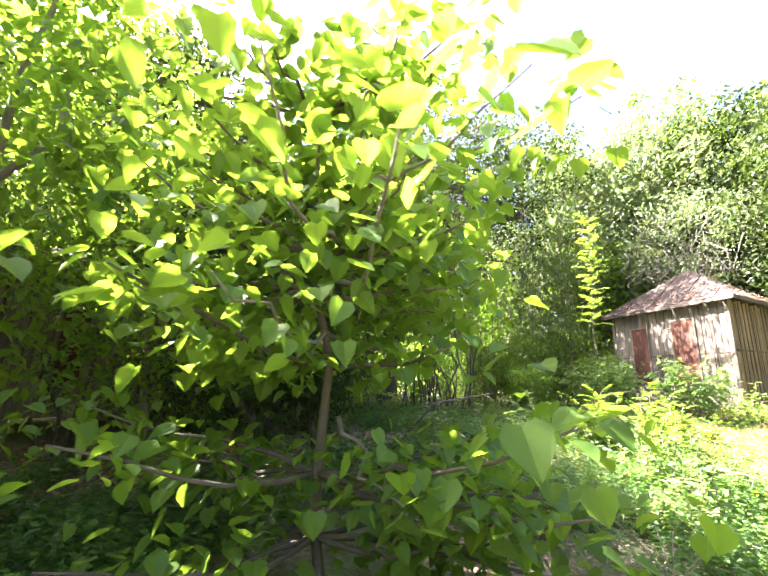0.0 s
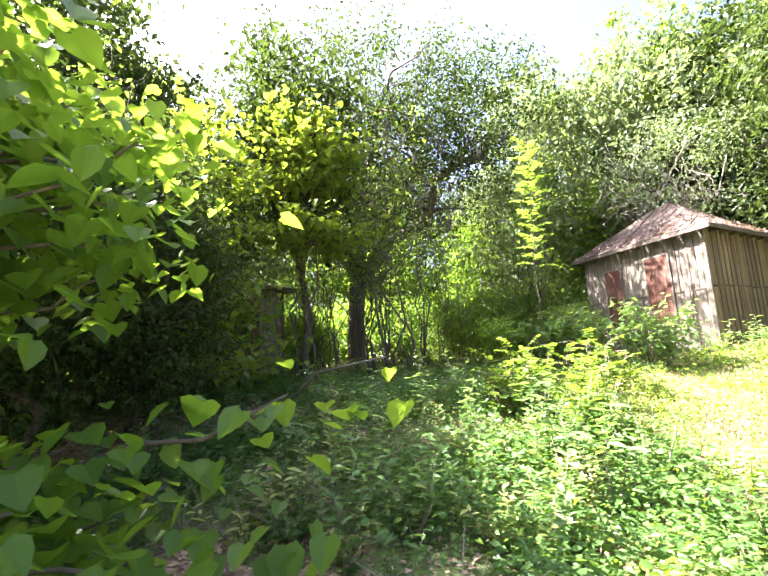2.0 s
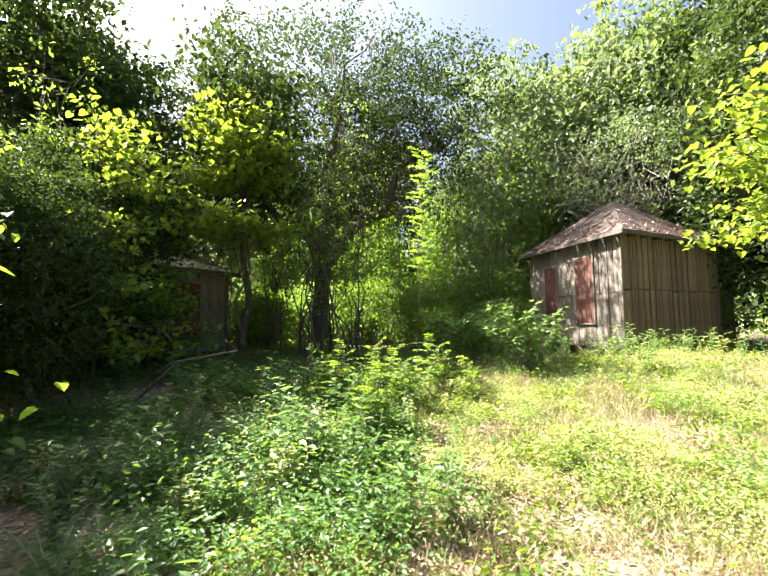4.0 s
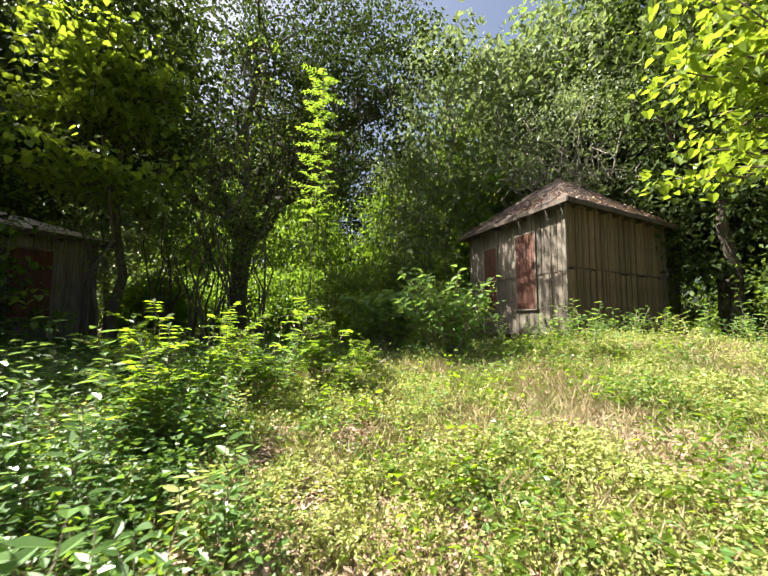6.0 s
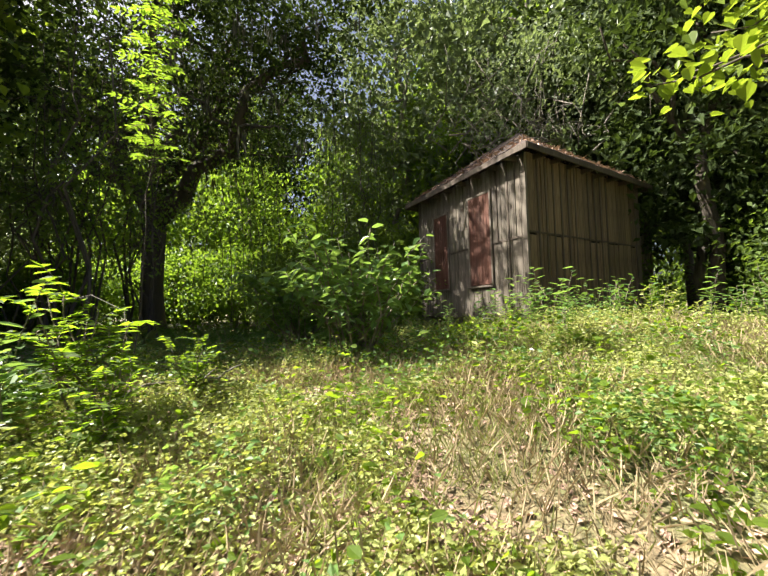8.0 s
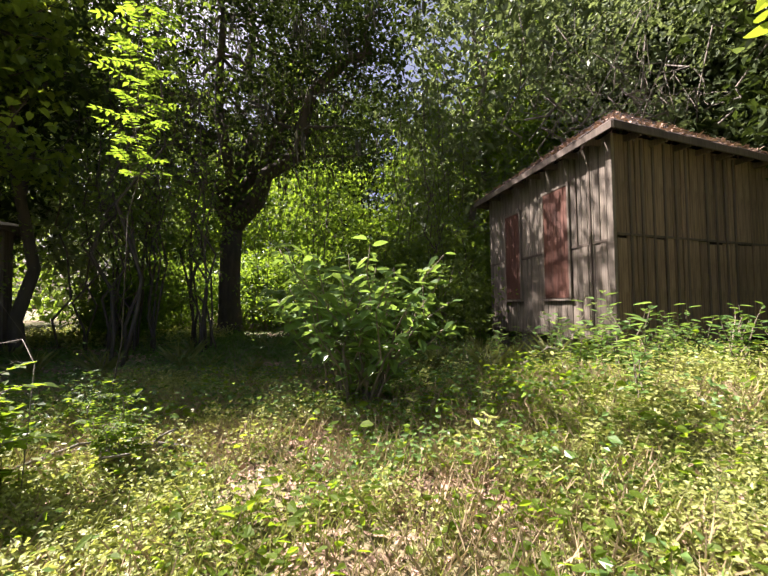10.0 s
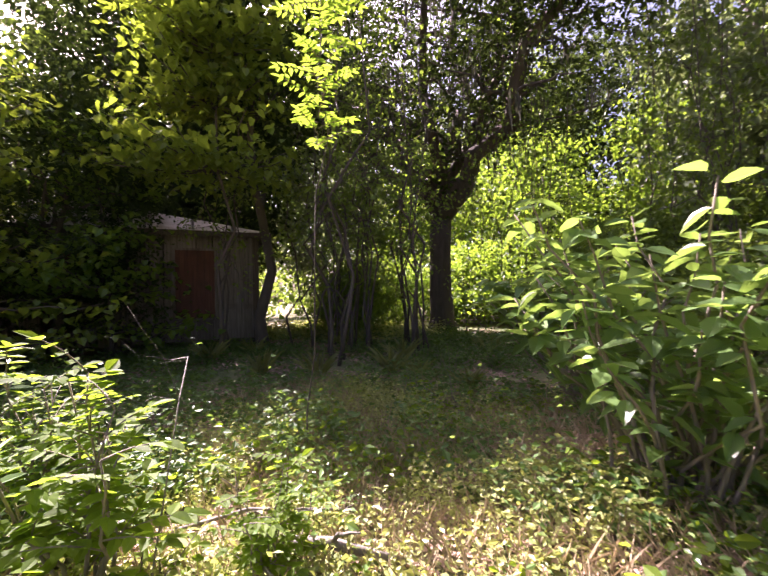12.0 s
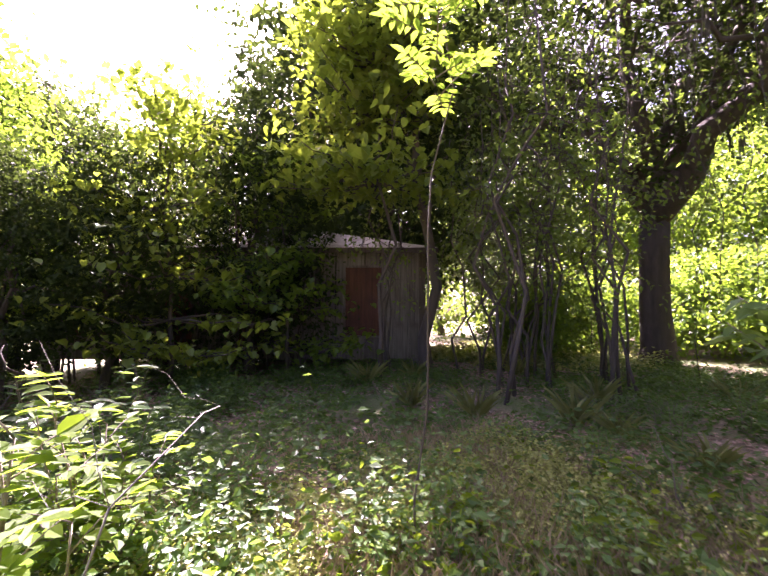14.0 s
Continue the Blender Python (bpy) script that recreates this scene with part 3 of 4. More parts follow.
# the far woods close the view all round
def far_woods():
    gen = G(40)
    k = 1500
    ang, rad = gen.uniform(0, 2 * math.pi, k), gen.uniform(30, 52, k)
    cx, cy = 4 + rad * np.cos(ang), 9 + rad * np.sin(ang)
    cz = gen.uniform(-1, 15, k) * (0.75 + 0.25 * np.sin(ang * 7))
    c = np.stack([cx, cy, cz], 1)
    pts = (c[:, None] + gen.normal(size=(k, 34, 3)) * np.array((1.3, 1.3, 1.0))).reshape(-1, 3)
    v, f = foliage(gen, pts, 0.62)
    ob = new("far_woods", mesh_of("far_woods", v, f, LEAF_WOOD))
    return tagged(ob, "distant green woodland closing the view", "woods", kind="stuff")


far_woods()

# ---- saplings, shrubs and weeds ----
def along_line(line, t):
    """The point at the share t of a line of points."""
    k = min(int(t * (len(line) - 1)), len(line) - 2)
    u = t * (len(line) - 1) - k
    return line[k] * (1 - u) + line[k + 1] * u


def pinnate(gen, base, way, length, pairs, leaf, outline=LANCE, taper=0.0):
    """One feathered leaf: a stalk and paired leaflets; returns stalk and leaflets."""
    way = np.array(way, float) / np.linalg.norm(way)
    stalk = [np.array(base) + way * length * t + np.array((0, 0, -0.25 * length * t * t)) for t in np.linspace(0, 1, 5)]
    side = np.cross(way, (0, 0, 1.0))
    side /= np.linalg.norm(side) + 1e-9
    pos, along, size = [], [], []
    for t in np.linspace(0.25, 1.0, pairs):
        p = np.array(base) + way * length * t + np.array((0, 0, -0.25 * length * t * t))
        for s in (-1, 1):
            pos.append(p)
            along.append(side * s + way * 0.5 + gen.normal(0, 0.12, 3) + np.array((0, 0, -0.15)))
            size.append(1 - taper * t)
    pos.append(stalk[-1])
    along.append(way + np.array((0, 0, -0.4)))
    size.append(1 - taper)
    n = len(pos)
    up = np.array((0, 0, 1.0)) + gen.normal(0, 0.2, (n, 3))
    return tube(stalk, [0.005, 0.004, 0.004, 0.003, 0.002], 4), leaves(pos, along, up, leaf * np.array(size) * gen.uniform(0.75, 1.15, n), outline, 0.2, 0.2)


def feather_shrub(label, gen, height, stems, leaf, mat, per=9, pairs=5, spread=0.5):
    root = tagged(new("feather_leaved_shrub"), label, "shrub")
    for _ in range(stems):
        a = gen.uniform(0, 2 * math.pi)
        tip = np.array((math.cos(a) * spread * gen.uniform(0.2, 1), math.sin(a) * spread * gen.uniform(0.2, 1), height * gen.uniform(0.6, 1)))
        line = bent((gen.normal(0, 0.05), gen.normal(0, 0.05), -0.1), tip, 6, 0.15, 0, gen)
        stalks, blades = [tube(line, [0.013 - 0.0015 * i for i in range(7)], 5)], []
        for i in range(per):
            t = 0.35 + 0.65 * i / max(per - 1, 1)
            p = along_line(line, t)
            b = a + i * 2.4
            s, l = pinnate(gen, p, (math.cos(b), math.sin(b), gen.uniform(0.2, 1.5)), leaf * gen.uniform(1.8, 3.0), pairs, leaf * gen.uniform(0.75, 1.1), OVATE)
            stalks.append(s)
            blades.append(l)
        st = child("stem", mesh_of("stem", *merge(stalks), TWIG, True), root)
        child("foliage", mesh_of("foliage", *merge(blades), mat), st)
    return root


def heart_tree(label, gen, height, spread, mat, k, per, leaf, low=0.2, layers=True):
    """A small tree with flat layered sprays of heart-shaped leaves."""
    root = tagged(new("heart_leaved_tree"), label, "tree")
    spine = bent((0, 0, -0.2), (gen.normal(0, 0.3), gen.normal(0, 0.3), height * 0.9), 8, 0.09, 0, gen)
    woods = [tube(spine, [0.045 - 0.0045 * i for i in range(9)], 7)]
    pts = []
    for i in range(k):
        t = low + (1 - low) * i / k
        s = spine[int(t * 8)]
        a = gen.uniform(0, 2 * math.pi)
        reach = spread * gen.uniform(0.5, 1.0) * (1.1 - 0.6 * t)
        e = s + np.array((math.cos(a) * reach, math.sin(a) * reach, gen.uniform(-0.1, 0.5)))
        line = bent(s, e, 5, 0.12, 0.05, gen)
        woods.append(tube(line, [0.02 * (1 - 0.8 * j / 5) + 0.003 for j in range(6)], 5))
        for q in line[2:]:
            pts.append(q + gen.normal(0, 1, (per, 3)) * np.array((0.26, 0.26, 0.09)))
    for q in spine[5:]:
        pts.append(q + gen.normal(0, 0.22, (per * 2, 3)))
    child("trunk", mesh_of("trunk", *merge(woods), BARK, True), root)
    pts = np.vstack(pts)
    v, f = foliage(gen, pts, leaf, HEART, 0.5, 0.75)
    child("crown", mesh_of("crown", v, f, mat), root, "thin heart-shaped leaves")
    return root


plant(heart_tree("small tree with broad heart-shaped leaves beside the track", G(51), 4.6, 2.2, LEAF_HEART, 72, 14, 0.12, 0.10), -0.5, 3.0)
plant(heart_tree("small tree with sunlit yellow-green heart-shaped leaves", G(52), 9.0, 2.8, LEAF_YELLOW, 80, 13, 0.14, 0.5), -0.6, 12.1)
plant(heart_tree("small tree with backlit yellow-green leaves near the cabin", G(53), 6.4, 2.4, LEAF_YELLOW, 56, 12, 0.12, 0.1), -2.2, 8.6)
plant(heart_tree("leafy tree in front of the overgrown cabin", G(54), 6.0, 2.2, LEAF_HEART, 52, 12, 0.12, 0.05), -2.6, 10.9)
plant(heart_tree("tree with bright yellow-green leaves at the clearing's edge", G(55), 5.8, 3.0, LEAF_YELLOW, 80, 13, 0.11, 0.55), 10.7, 8.0)
plant(heart_tree("leafy understorey tree beside the track", G(56), 3.0, 1.5, LEAF_HEART, 40, 11, 0.11, 0.05), -4.0, 2.3)

# a low spray of the track-side tree, its leaves close to the eye
def near_spray():
    gen = G(60)
    root = tagged(new("leafy_branch"), "overhanging branch with large heart-shaped green leaves", "branch")
    arms = [((-0.45, 3.0, 0.8), (0.05, 0.6, 0.82)), ((-0.5, 3.0, 1.2), (-0.35, 0.6, 0.95)), ((-0.4, 2.95, 1.6), (0.5, 1.0, 1.2)), ((-0.5, 3.0, 0.4), (-0.75, 1.3, 0.5)), ((-0.45, 3.0, -0.2), (0.05, 2.0, -0.55)), ((-0.4, 3.0, 1.5), (1.0, 1.7, 1.6)), ((-0.5, 3.0, 1.9), (0.05, 1.6, 2.1))]
    shapes = []
    for s in range(3):
        v, f = leaves([(0, 0, 0)], [(1, 0, 0)], [(0, 0.1 * s - 0.1, 1)], [1.0], HEART, 0.12 + 0.1 * s, 0.1 + 0.12 * s)
        shapes.append(mesh_of("leaf", v, f, LEAF_HEART))
    for p, q in arms:
        line = bent(p, q, 7, 0.1, 0.05, gen)
        arm = child("branch_stem", mesh_of("branch_stem", *tube(line, [0.022 - 0.0026 * i for i in range(8)], 5), BARK_GREY, True), root)
        for _ in range(44):
            t = gen.uniform(0.5, 1.0)
            c = along_line(line, t) + gen.normal(0, 1, 3) * np.array((0.26, 0.18, 0.16))
            m = pose(*c, gen.normal(0, 22), 25 + gen.normal(0, 18), gen.uniform(0, 360)) @ Matrix.Diagonal((*(gen.uniform(0.075, 0.14),) * 3, 1))
            child("leaf", shapes[gen.integers(0, 3)], arm, "", m)


near_spray()

# the broad-leaved shrub in front of the oak
def broad_shrub(cx, cy, gen, stems, height, spread, size, label):
    root = tagged(new("broad_leaved_shrub"), label, "shrub")
    gz = ground_z(cx, cy)
    shapes = [mesh_of("leaf", *leaves([(0, 0, 0)], [(1, 0, 0)], [(0, 0.12 * s, 1)], [1.0], OVATE, 0.15 + 0.12 * s, 0.12 + 0.15 * s), LEAF_SHRUB) for s in range(3)]
    for k in range(stems):
        a = 2 * math.pi * k / stems + gen.uniform(-0.3, 0.3)
        tip = (cx + math.cos(a) * spread * gen.uniform(0.35, 1), cy + math.sin(a) * spread * 0.7 * gen.uniform(0.35, 1), gz + height * gen.uniform(0.5, 1.0))
        line = bent((cx + gen.normal(0, 0.08), cy + gen.normal(0, 0.08), gz - 0.1), tip, 6, 0.12, -0.05, gen)
        st = child("stem", mesh_of("stem", *tube(line, [0.014 - 0.0016 * i for i in range(7)], 5), TWIG, True), root)
        for i in range(22):
            t = 0.30 + 0.70 * (i / 21) ** 0.7
            p = along_line(line, t) + gen.normal(0, 0.03, 3)
            m = pose(*p, gen.normal(0, 15), gen.uniform(-35, 30), i * 137.5 + gen.normal(0, 15)) @ Matrix.Diagonal((*(size * gen.uniform(0.7, 1.2),) * 3, 1))
            child("leaf", shapes[i % 3], st, "", m)
    return root


broad_shrub(6.9, 10.1, G(61), 36, 1.6, 1.0, 0.15, "pale green broad-leaved shrub in the shade of the oak")
broad_shrub(5.9, 12.4, G(62), 26, 1.7, 1.2, 0.20, "broad-leaved shrub beside the cabin")

fs_a = feather_shrub("bright green feather-leaved shrub at the clearing's edge", G(64), 1.1, 9, 0.105, LEAF_LIME, 7, 4, 0.55)
plant(fs_a, 5.05, 8.1, 0, 0.9)
for i, (x, y, s) in enumerate([(4.4, 7.4, 0.8), (3.9, 8.3, 0.85), (5.4, 7.6, 0.5), (3.2, 7.2, 0.9), (5.6, 8.55, 0.5), (11.6, 11.2, 0.6), (9.6, 12.2, 0.5), (12.7, 9.7, 0.9), (3.9, 6.2, 0.8)]):
    again(fs_a, x, y, 70.0 * i + 20, s)

# a slender sapling that rises like a plume
def plume():
    gen = G(66)
    root = tagged(new("sapling"), "slender sapling with bright feathered leaves", "sapling")
    line = bent((4.5, 9.75, ground_z(4.5, 9.75) - 0.1), (4.75, 9.9, 4.3), 12, 0.03, 0, gen)
    child("stem", mesh_of("stem", *tube(line, [0.007 - 0.0004 * i for i in range(13)], 6), BARK, True), root)
    stalks, blades = [], []
    for i in range(60):
        t = 0.48 + 0.52 * i / 60
        p = line[0] + (line[-1] - line[0]) * t
        b = i * 2.4
        s, l = pinnate(gen, p, (math.cos(b), math.sin(b), gen.uniform(0.3, 1.0)), gen.uniform(0.22, 0.42), 6, 0.09)
        stalks.append(s)
        blades.append(l)
    for s in stalks:
        child("stalk", mesh_of("stalk", *s, TWIG), root)
    child("foliage", mesh_of("foliage", *merge(blades), LEAF_HEART), root, "bright green leaflets")


plume()

# thin stems between the overgrown cabin and the oak
def thin_sapling(gen):
    root = tagged(new("thin_sapling"), "thin dark sapling with sparse leaves", "sapling", "sapling thicket")
    woods, pts = [], []
    for _ in range(3):
        e = (gen.normal(0, 0.5), gen.normal(0, 0.5), gen.uniform(4.5, 7.0))
        line = bent((gen.normal(0, 0.15), gen.normal(0, 0.15), -0.15), e, 8, 0.12, 0, gen)
        woods.append(tube(line, [0.035 - 0.0035 * i for i in range(9)], 5))
        for q in line[4:]:
            for _ in range(3):
                b = q + gen.normal(0, 0.5, 3)
                woods.append(tube(bent(q, b, 3, 0.2, 0, gen), [0.010, 0.007, 0.005, 0.003], 4))
                pts.append(b + gen.normal(0, 0.16, (15, 3)))
    child("stem", mesh_of("stem", *merge(woods), BARK, True), root)
    child("foliage", mesh_of("foliage", *foliage(gen, np.vstack(pts), 0.11), LEAF_WOOD), root)
    return root


ts = [thin_sapling(G(70)), thin_sapling(G(71)), thin_sapling(G(72))]
for i, (x, y) in enumerate([(1.9, 15.6), (1.2, 14.6), (0.6, 14.0), (0.2, 15.2), (1.0, 16.2), (-0.4, 14.2), (-0.6, 15.6), (2.4, 14.6), (-3.9, 8.9), (-4.6, 7.4), (-1.2, 12.6), (-5.6, 6.4), (-1.4, 16.6), (7.4, 18.6), (1.6, 13.4)]):
    (plant if i < 3 else again)(ts[i % 3], x, y, 50.0 * i, 0.85 + 0.07 * (i % 5))

# leafy vines that hang like curtains from the oak's limbs
def vine_curtain(gen, x, y, top, width):
    root = tagged(new("hanging_vine"), "leafy green vine hanging in a curtain from the oak", "vines", "hanging vines")
    gz = ground_z(x, y)
    cords, pts = [], []
    for _ in range(5):
        a = np.array((x + gen.normal(0, width), y + gen.normal(0, width), top + gen.uniform(-0.6, 1.2)))
        low = gz + (gen.uniform(0.2, 2.2) if gen.random() < 0.7 else 0.0)
        line = bent(a, (a[0] + gen.normal(0, 0.25), a[1] + gen.normal(0, 0.25), low), 8, 0.05, 0, gen)
        cords.append(tube(line, [0.012] * 9, 4))
        for q in line:
            n = gen.integers(14, 34)
            pts.append(q + gen.normal(0, 1, (n, 3)) * np.array((0.22, 0.22, 0.40)))
    child("cord", mesh_of("cord", *merge(cords), BARK, True), root)
    child("foliage", mesh_of("foliage", *foliage(gen, np.vstack(pts), 0.12, DIAMOND, 0.9, 0.3), LEAF_WOOD), root)


for i, (x, y, top, w) in enumerate([(2.6, 18.4, 7.2, 0.3), (3.9, 19.2, 7.6, 0.3), (6.2, 19.4, 7.0, 0.35), (7.4, 18.4, 6.2, 0.25), (-2.4, 19.4, 7.0, 0.4)]):
    vine_curtain(G(300 + i), x, y, top, w)

# vines and bare branches tangled over the cabin's roof
def roof_tangle():
    gen = G(80)
    root = tagged(new("vine_tangle"), "tangle of bare branches and vines fallen on the cabin roof", "vines")
    woods = []
    for _ in range(46):
        p = np.array((12.3, 17.2, 4.6)) + gen.normal(0, 1, 3) * np.array((1.3, 1.1, 0.35))
        q = p + np.array((gen.normal(0.4, 1.3), gen.normal(0, 1.0), gen.uniform(0.4, 2.8)))
        woods.append(tube(bent(p, q, 6, 0.5, 0, gen), [gen.uniform(0.008, 0.035) * (1 - 0.12 * i) for i in range(7)], 5))
    child("bare_branch", mesh_of("bare_branch", *merge(woods), BARK_GREY, True), root, "grey bare branches")
    _, pts = clumps(gen, (12.8, 17.6, 6.6), (2.6, 2.2, 2.2), 90, 45, 0.4)
    child("foliage", mesh_of("foliage", *foliage(gen, pts, 0.13), LEAF_PALE), root)
    n = 4000
    t, s = gen.random(n), gen.random(n)
    rp = []
    for a, b in zip(t, s):
        L, D = cb.length, cb.depth
        z = cb.z1 + 0.06 + 1.9 * min(1 - abs(2 * a - 1), 1 - abs(2 * b - 1)) * 0.93
        rp.append(tuple(cb.at(-0.3 + a * (L + 0.6), -0.3 + b * (D + 0.6), z)))
    child("roof_litter", mesh_of("roof_litter", *leaves(rp, unit(gen, n) * np.array((1, 1, 0.3)), np.array((0, 0, 1.0)) + gen.normal(0, 0.4, (n, 3)), gen.uniform(0.06, 0.14, n)), LITTER), root, "dead brown leaves on the roof")


roof_tangle()

# vines over the overgrown cabin
def cabin_vines():
    gen = G(82)
    root = tagged(new("climbing_vine"), "dark climbing vine covering the cabin's roof and wall", "vines")
    pts, woods = [], []
    for _ in range(190):
        s, up = gen.uniform(2.2, 6.8), gen.choice((gen.uniform(0.2, 2.7), gen.uniform(2.7, 5.0), gen.uniform(2.7, 5.0)))
        out = gen.uniform(-2.4, 0.25) if up > 2.7 else gen.uniform(0.05, 0.30)
        c = np.array(ca.frame_of("front", s, -0.5 + up, out).translation)
        pts.append(c + gen.normal(0, 0.28, (60, 3)))
    for _ in range(24):
        s = gen.uniform(2.4, 7.2)
        a = ca.frame_of("front", s, -0.9, 0.35).translation
        b = ca.frame_of("front", s + gen.normal(0, 0.5), 2.4, 0.1).translation
        woods.append(tube(bent(a, b, 6, 0.12, 0, gen), [0.02 - 0.002 * i for i in range(7)], 5))
    child("vine_stem", mesh_of("vine_stem", *merge(woods), BARK, True), root)
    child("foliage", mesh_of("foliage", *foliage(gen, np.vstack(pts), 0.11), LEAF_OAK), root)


cabin_vines()

# weeds, ferns and tufts
def weed(gen, mat, height, leaf):
    root = tagged(new("weed_plant"), "leafy green weed on the slope", "weed", "weeds")
    stalks, pos, along = [], [], []
    for _ in range(gen.integers(2, 5)):
        tip = np.array((gen.normal(0, 0.12), gen.normal(0, 0.12), height * gen.uniform(0.6, 1)))
        line = bent((gen.normal(0, 0.03), gen.normal(0, 0.03), -0.05), tip, 5, 0.1, 0, gen)
        stalks.append(tube(line, [0.006 - 0.0008 * i for i in range(6)], 4))
        for i in range(16):
            p = line[0] + (line[-1] - line[0]) * (0.15 + 0.85 * i / 15)
            pos.append(p)
            along.append((math.cos(i * 2.4), math.sin(i * 2.4), gen.uniform(0.0, 0.6)))
    n = len(pos)
    child("stem", mesh_of("stem", *merge(stalks), TWIG), root)
    child("foliage", mesh_of("foliage", *leaves(pos, along, np.array((0, 0, 1.0)) + gen.normal(0, 0.2, (n, 3)), leaf * gen.uniform(0.6, 1.2, n), LANCE), mat), root)
    return root


FRONDLET = ((0.0, 0.0), (0.25, 0.11), (1.0, 0.0))


def fern(gen):
    root = tagged(new("fern"), "green fern on the forest floor", "fern", "ferns")
    for k in range(9):
        a = 2 * math.pi * k / 9 + gen.uniform(-0.3, 0.3)
        s, l = pinnate(gen, (0, 0, 0), (math.cos(a), math.sin(a), gen.uniform(0.7, 1.6)), gen.uniform(0.45, 0.7), 16, 0.10, FRONDLET, 0.8)
        fr = child("frond", mesh_of("frond", *l, LEAF_FERN), root)
        child("stalk", mesh_of("stalk", *s, TWIG), fr)
    return root


def tuft(gen):
    root = tagged(new("grass_tuft"), "tuft of long green grass blades", "grass", "grass tufts")
    n = 46
    a = gen.uniform(0, 2 * math.pi, n)
    along = np.stack([np.cos(a) * 0.55, np.sin(a) * 0.55, gen.uniform(0.6, 1.4, n)], 1)
    pos = gen.normal(0, 0.05, (n, 3)) * np.array((1, 1, 0))
    child("foliage", mesh_of("foliage", *leaves(pos, along, gen.normal(0, 0.3, (n, 3)) + np.array((0, 0, 1.0)), gen.uniform(0.25, 0.6, n), THIN, 0.1, 0.35), BLADE), root)
    return root


weeds = [weed(G(90), LEAF_HERB, 0.5, 0.09), weed(G(91), LEAF_FERN, 0.65, 0.10), weed(G(92), LEAF_HERB, 0.35, 0.08), weed(G(93), LEAF_SHRUB, 0.7, 0.11)]
ferns, tufts = [fern(G(94)), fern(G(95))], [tuft(G(96)), tuft(G(97))]
wr = random.Random(11)


def clear_of_path(x, y, gap):
    return all(math.hypot(x - r[1], y - r[2]) > gap for r in PATH)


def inside(x, y):
    for c in (cb, ca):
        d = Vector((x, y, 0)) - c.o
        det = c.u.x * c.r.y - c.u.y * c.r.x
        s, q = (d.x * c.r.y - d.y * c.r.x) / det, (c.u.x * d.y - c.u.y * d.x) / det
        if -0.15 < s < c.length + 0.15 and -0.15 < q < c.depth + 0.15:
            return True
    return False


used = set()


def strew(kinds_, count, x0, x1, y0, y1, s0, s1, gap=0.75):
    for _ in range(count):
        x, y = wr.uniform(x0, x1), wr.uniform(y0, y1)
        if not clear_of_path(x, y, gap) or inside(x, y):
            continue
        k = wr.choice(kinds_)
        s = wr.uniform(s0, s1)
        if k in used:
            again(k, x, y, wr.uniform(0, 360), s)
        else:
            used.add(k)
            plant(k, x, y, wr.uniform(0, 360), s)


strew(weeds, 80, 0.5, 5.2, 4.2, 8.3, 0.8, 1.4)
strew([weeds[1], weeds[3]] + ferns, 60, -4, 3.5, 2.6, 8.2, 0.8, 1.4)
strew([weeds[0], weeds[2]], 60, 5.5, 13, 6.5, 12.2, 0.5, 0.9)
strew(ferns + tufts + [weeds[1]], 60, -1.0, 9.0, 11.2, 17.0, 0.6, 1.0)
strew(weeds, 40, 9.0, 14.5, 9.5, 12.6, 0.9, 1.4)
strew([weeds[1], weeds[3]] + ferns + tufts, 34, 7.6, 10.2, 11.6, 16.5, 0.7, 1.2)

# dead wood
def dead_branch(label, pts, r, mat=TWIG, side=3, seed=1):
    gen = G(seed)
    root = tagged(new("fallen_branch"), label, "branch")
    line = [np.array(p) for p in pts]
    n = len(line)
    child("limb", mesh_of("limb", *tube(line, [r * (1 - 0.6 * i / n) for i in range(n)], 7, 0.05), mat, True), root)
    for i in range(side):
        p = line[1 + i % (n - 1)]
        child("twig", mesh_of("twig", *tube(bent(p, p + gen.normal(0, 0.22, 3) + np.array((0, 0, 0.12)), 4, 0.2, 0, gen), [r * 0.4, r * 0.3, r * 0.25, r * 0.2, r * 0.1], 5), mat, True), root)


def on_ground(x, y, h=0.03):
    return (x, y, ground_z(x, y) + h)


dead_branch("curved fallen branch lying in the grass", [on_ground(5.25, 8.75, 0.02), on_ground(5.45, 8.7, 0.14), on_ground(5.7, 8.8, 0.15), on_ground(5.95, 9.0, 0.02)], 0.035, BARK_GREY, 2, 3)
dead_branch("pale stick lying in the dark undergrowth", [on_ground(4.75, 11.6, 0.06), on_ground(4.95, 11.4, 0.10), on_ground(5.15, 11.1, 0.05)], 0.016, TWIG, 1, 4)
dead_branch("bare arching dead stem among the shrubs", [on_ground(5.3, 8.2, 0), on_ground(5.1, 8.45, 0.8), on_ground(4.7, 8.7, 0.95), on_ground(4.3, 8.8, 0.9)], 0.004, BARK_GREY, 4, 5)
dead_branch("dry grey branch lying on the slope", [on_ground(4.7, 8.6, 0.03), on_ground(5.1, 8.8, 0.16), on_ground(5.5, 9.1, 0.12)], 0.012, BARK_GREY, 6, 6)
dead_branch("dry branch propped beside the cabin", [on_ground(8.6, 12.0, 0.0), on_ground(9.1, 12.1, 0.3), on_ground(9.9, 12.0, 0.05)], 0.02, BARK_GREY, 4, 7)
dead_branch("dead leaning trunk in the thicket", [on_ground(-0.2, 7.0, 0), on_ground(0.6, 7.2, 0.8), on_ground(1.6, 7.3, 1.0)], 0.025, BARK, 3, 8)

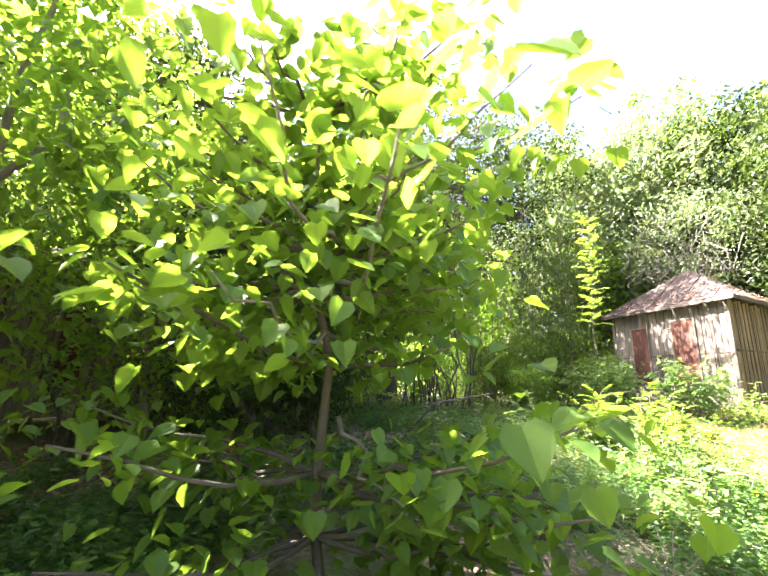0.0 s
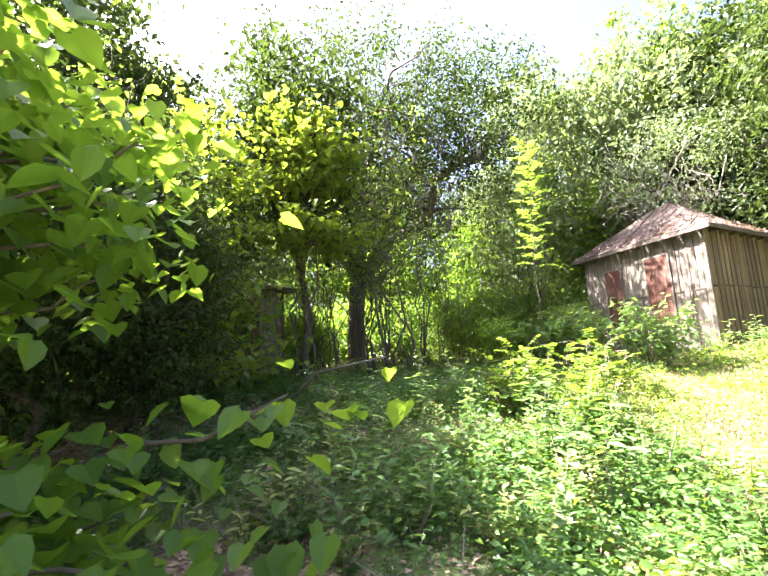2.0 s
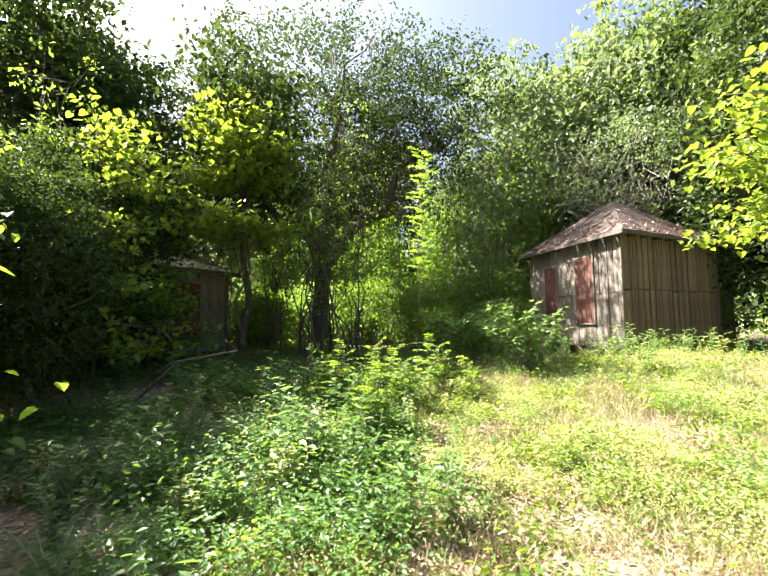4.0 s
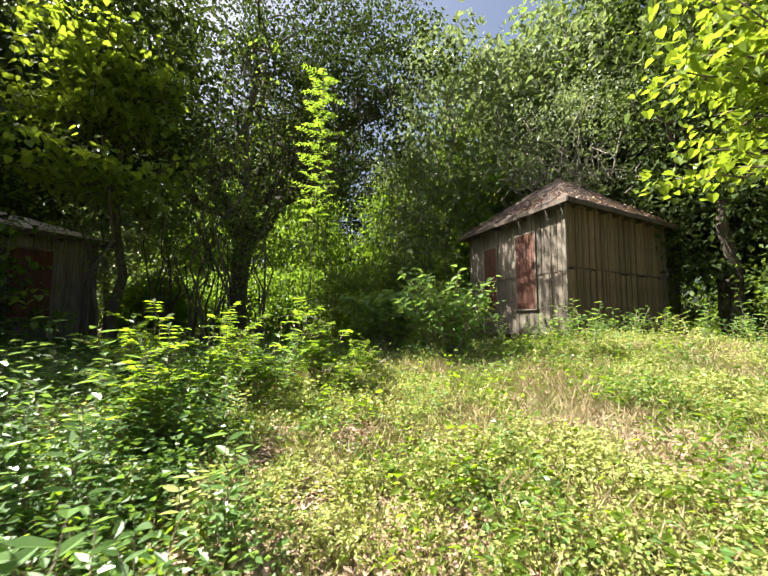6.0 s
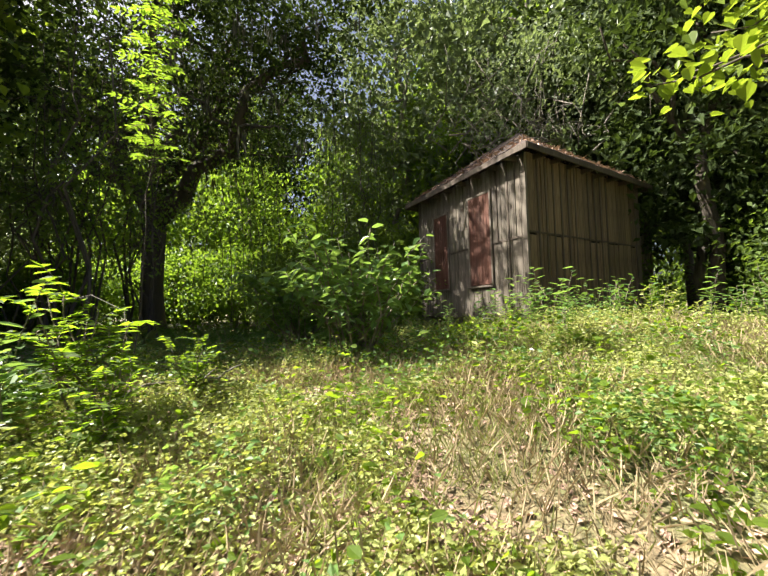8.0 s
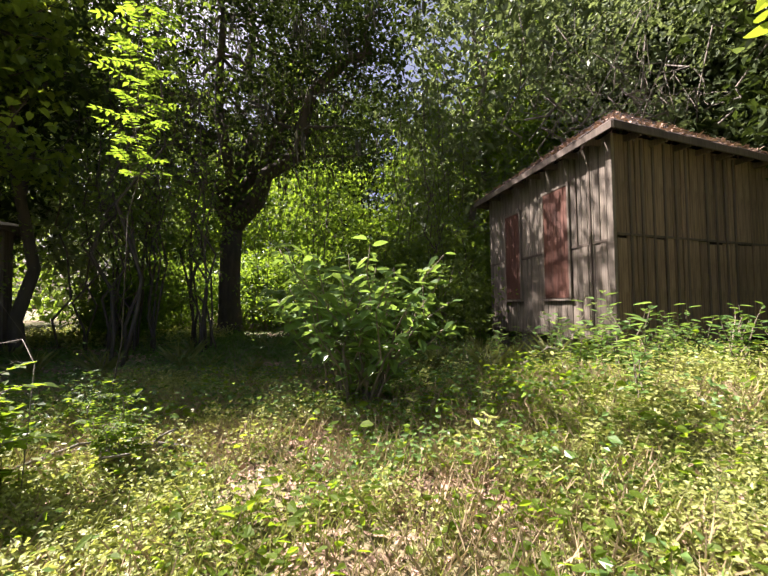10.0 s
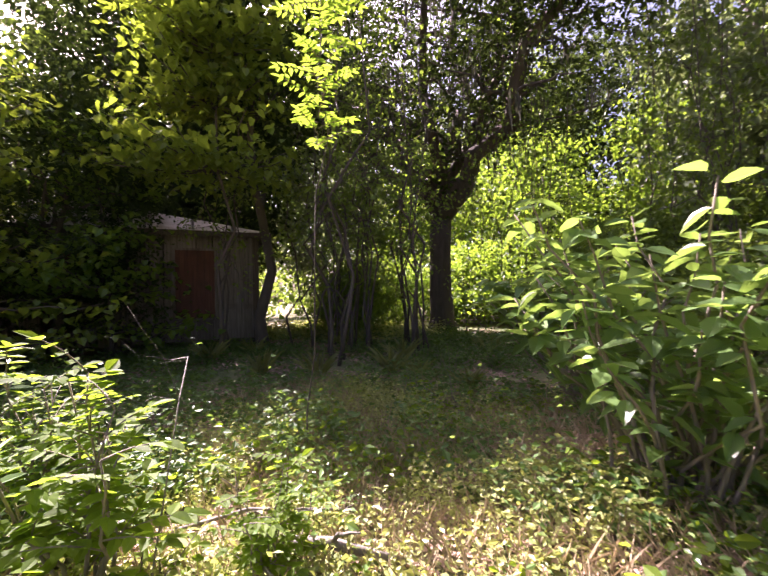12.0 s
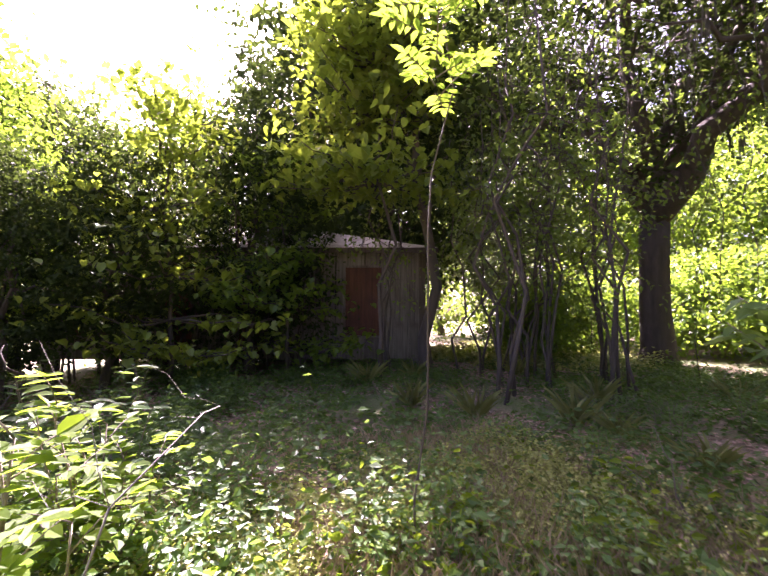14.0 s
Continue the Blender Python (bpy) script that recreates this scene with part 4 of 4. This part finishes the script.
# ---- the carpet of herbs, grass and dead leaves ----
def carpet(name, label, gen, n, x0, x1, y0, y1, patch, size, mat, outline, height, flat, hang, lie=False, cat="undergrowth", bare=-0.05):
    x, y = gen.uniform(x0, x1, n * 2), gen.uniform(y0, y1, n * 2)
    keep = [i for i in range(n * 2) if noise.noise((x[i] * patch, y[i] * patch, 3.3 + n % 7)) + 0.5 * noise.noise((x[i] * patch * 4, y[i] * patch * 4, 1.3)) + gen.uniform(-0.25, 0.25) > bare and not inside(x[i], y[i])][:n]
    x, y = x[keep], y[keep]
    lift = np.zeros(len(x)) + 0.012 if lie else np.abs(gen.normal(0, height, len(x))) * np.array([0.4 + 1.2 * max(0, 0.5 + noise.noise((a * 1.7, b * 1.7, 9.1))) for a, b in zip(x, y)]) + 0.01
    pts = np.stack([x, y, np.array([ground_z(a, b) for a, b in zip(x, y)]) + lift], 1)
    m = len(pts)
    a = gen.uniform(0, 2 * math.pi, m)
    if hang > 0:
        along = np.stack([np.cos(a) * 0.5, np.sin(a) * 0.5, gen.uniform(0.3, 1.3, m)], 1)
    else:
        along = np.stack([np.cos(a), np.sin(a), gen.normal(0.05, 0.25, m)], 1)
    up = np.array((0, 0, flat)) + gen.normal(0, 1 - flat, (m, 3))
    v, f = leaves(pts, along, up, size * gen.uniform(0.5, 1.4, m), outline, 0.2, 0.15)
    tagged(new(name, mesh_of(name, v, f, mat)), label, cat, kind="stuff")


carpet("leaf_litter", "brown dead leaves on the ground", G(101), 110000, 2, 14, 3.0, 12.5, 0.0, 0.042, LITTER, DIAMOND, 0, 0.75, 0, True, "litter")
carpet("leaf_litter", "dark dead leaves under the trees", G(102), 40000, -7, 8, 2, 18, 0.6, 0.07, LITTER, DIAMOND, 0, 0.75, 0, True, "litter")
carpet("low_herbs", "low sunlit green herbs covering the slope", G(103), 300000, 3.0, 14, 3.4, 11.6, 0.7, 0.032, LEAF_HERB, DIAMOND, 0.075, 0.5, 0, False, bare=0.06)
carpet("low_herbs", "patches of taller darker green herbs on the slope", G(109), 70000, 3.0, 14, 3.4, 11.6, 1.3, 0.045, LEAF_SHRUB, DIAMOND, 0.13, 0.5, 0, False, bare=0.26)
carpet("low_herbs", "sunlit green herbs behind the cabin", G(108), 30000, -9, 0, 15.5, 22, 0.5, 0.09, LEAF_HERB, DIAMOND, 0.15, 0.5, 0, False)
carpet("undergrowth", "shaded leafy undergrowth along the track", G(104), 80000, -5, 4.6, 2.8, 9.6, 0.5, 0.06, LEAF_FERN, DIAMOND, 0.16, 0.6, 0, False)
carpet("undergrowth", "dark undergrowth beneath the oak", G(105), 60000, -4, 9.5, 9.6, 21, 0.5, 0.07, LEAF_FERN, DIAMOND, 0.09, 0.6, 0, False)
carpet("broad_herbs", "patches of broader-leaved yellow-green herbs on the slope", G(110), 26000, 3.0, 14, 3.4, 11.8, 1.1, 0.062, LEAF_LIME, OVATE, 0.10, 0.6, 0, False, bare=0.16)
carpet("grass", "short green and yellowish grass", G(106), 60000, 3.5, 14, 3.4, 13, 0.7, 0.12, BLADE, THIN, 0.0, 0.5, 1, False, "grass")
carpet("dry_grass", "dry straw-coloured grass stems", G(107), 42000, 2.5, 13.5, 3.0, 12, 0.8, 0.16, STRAW, THIN, 0.0, 0.5, 1, False, "grass")
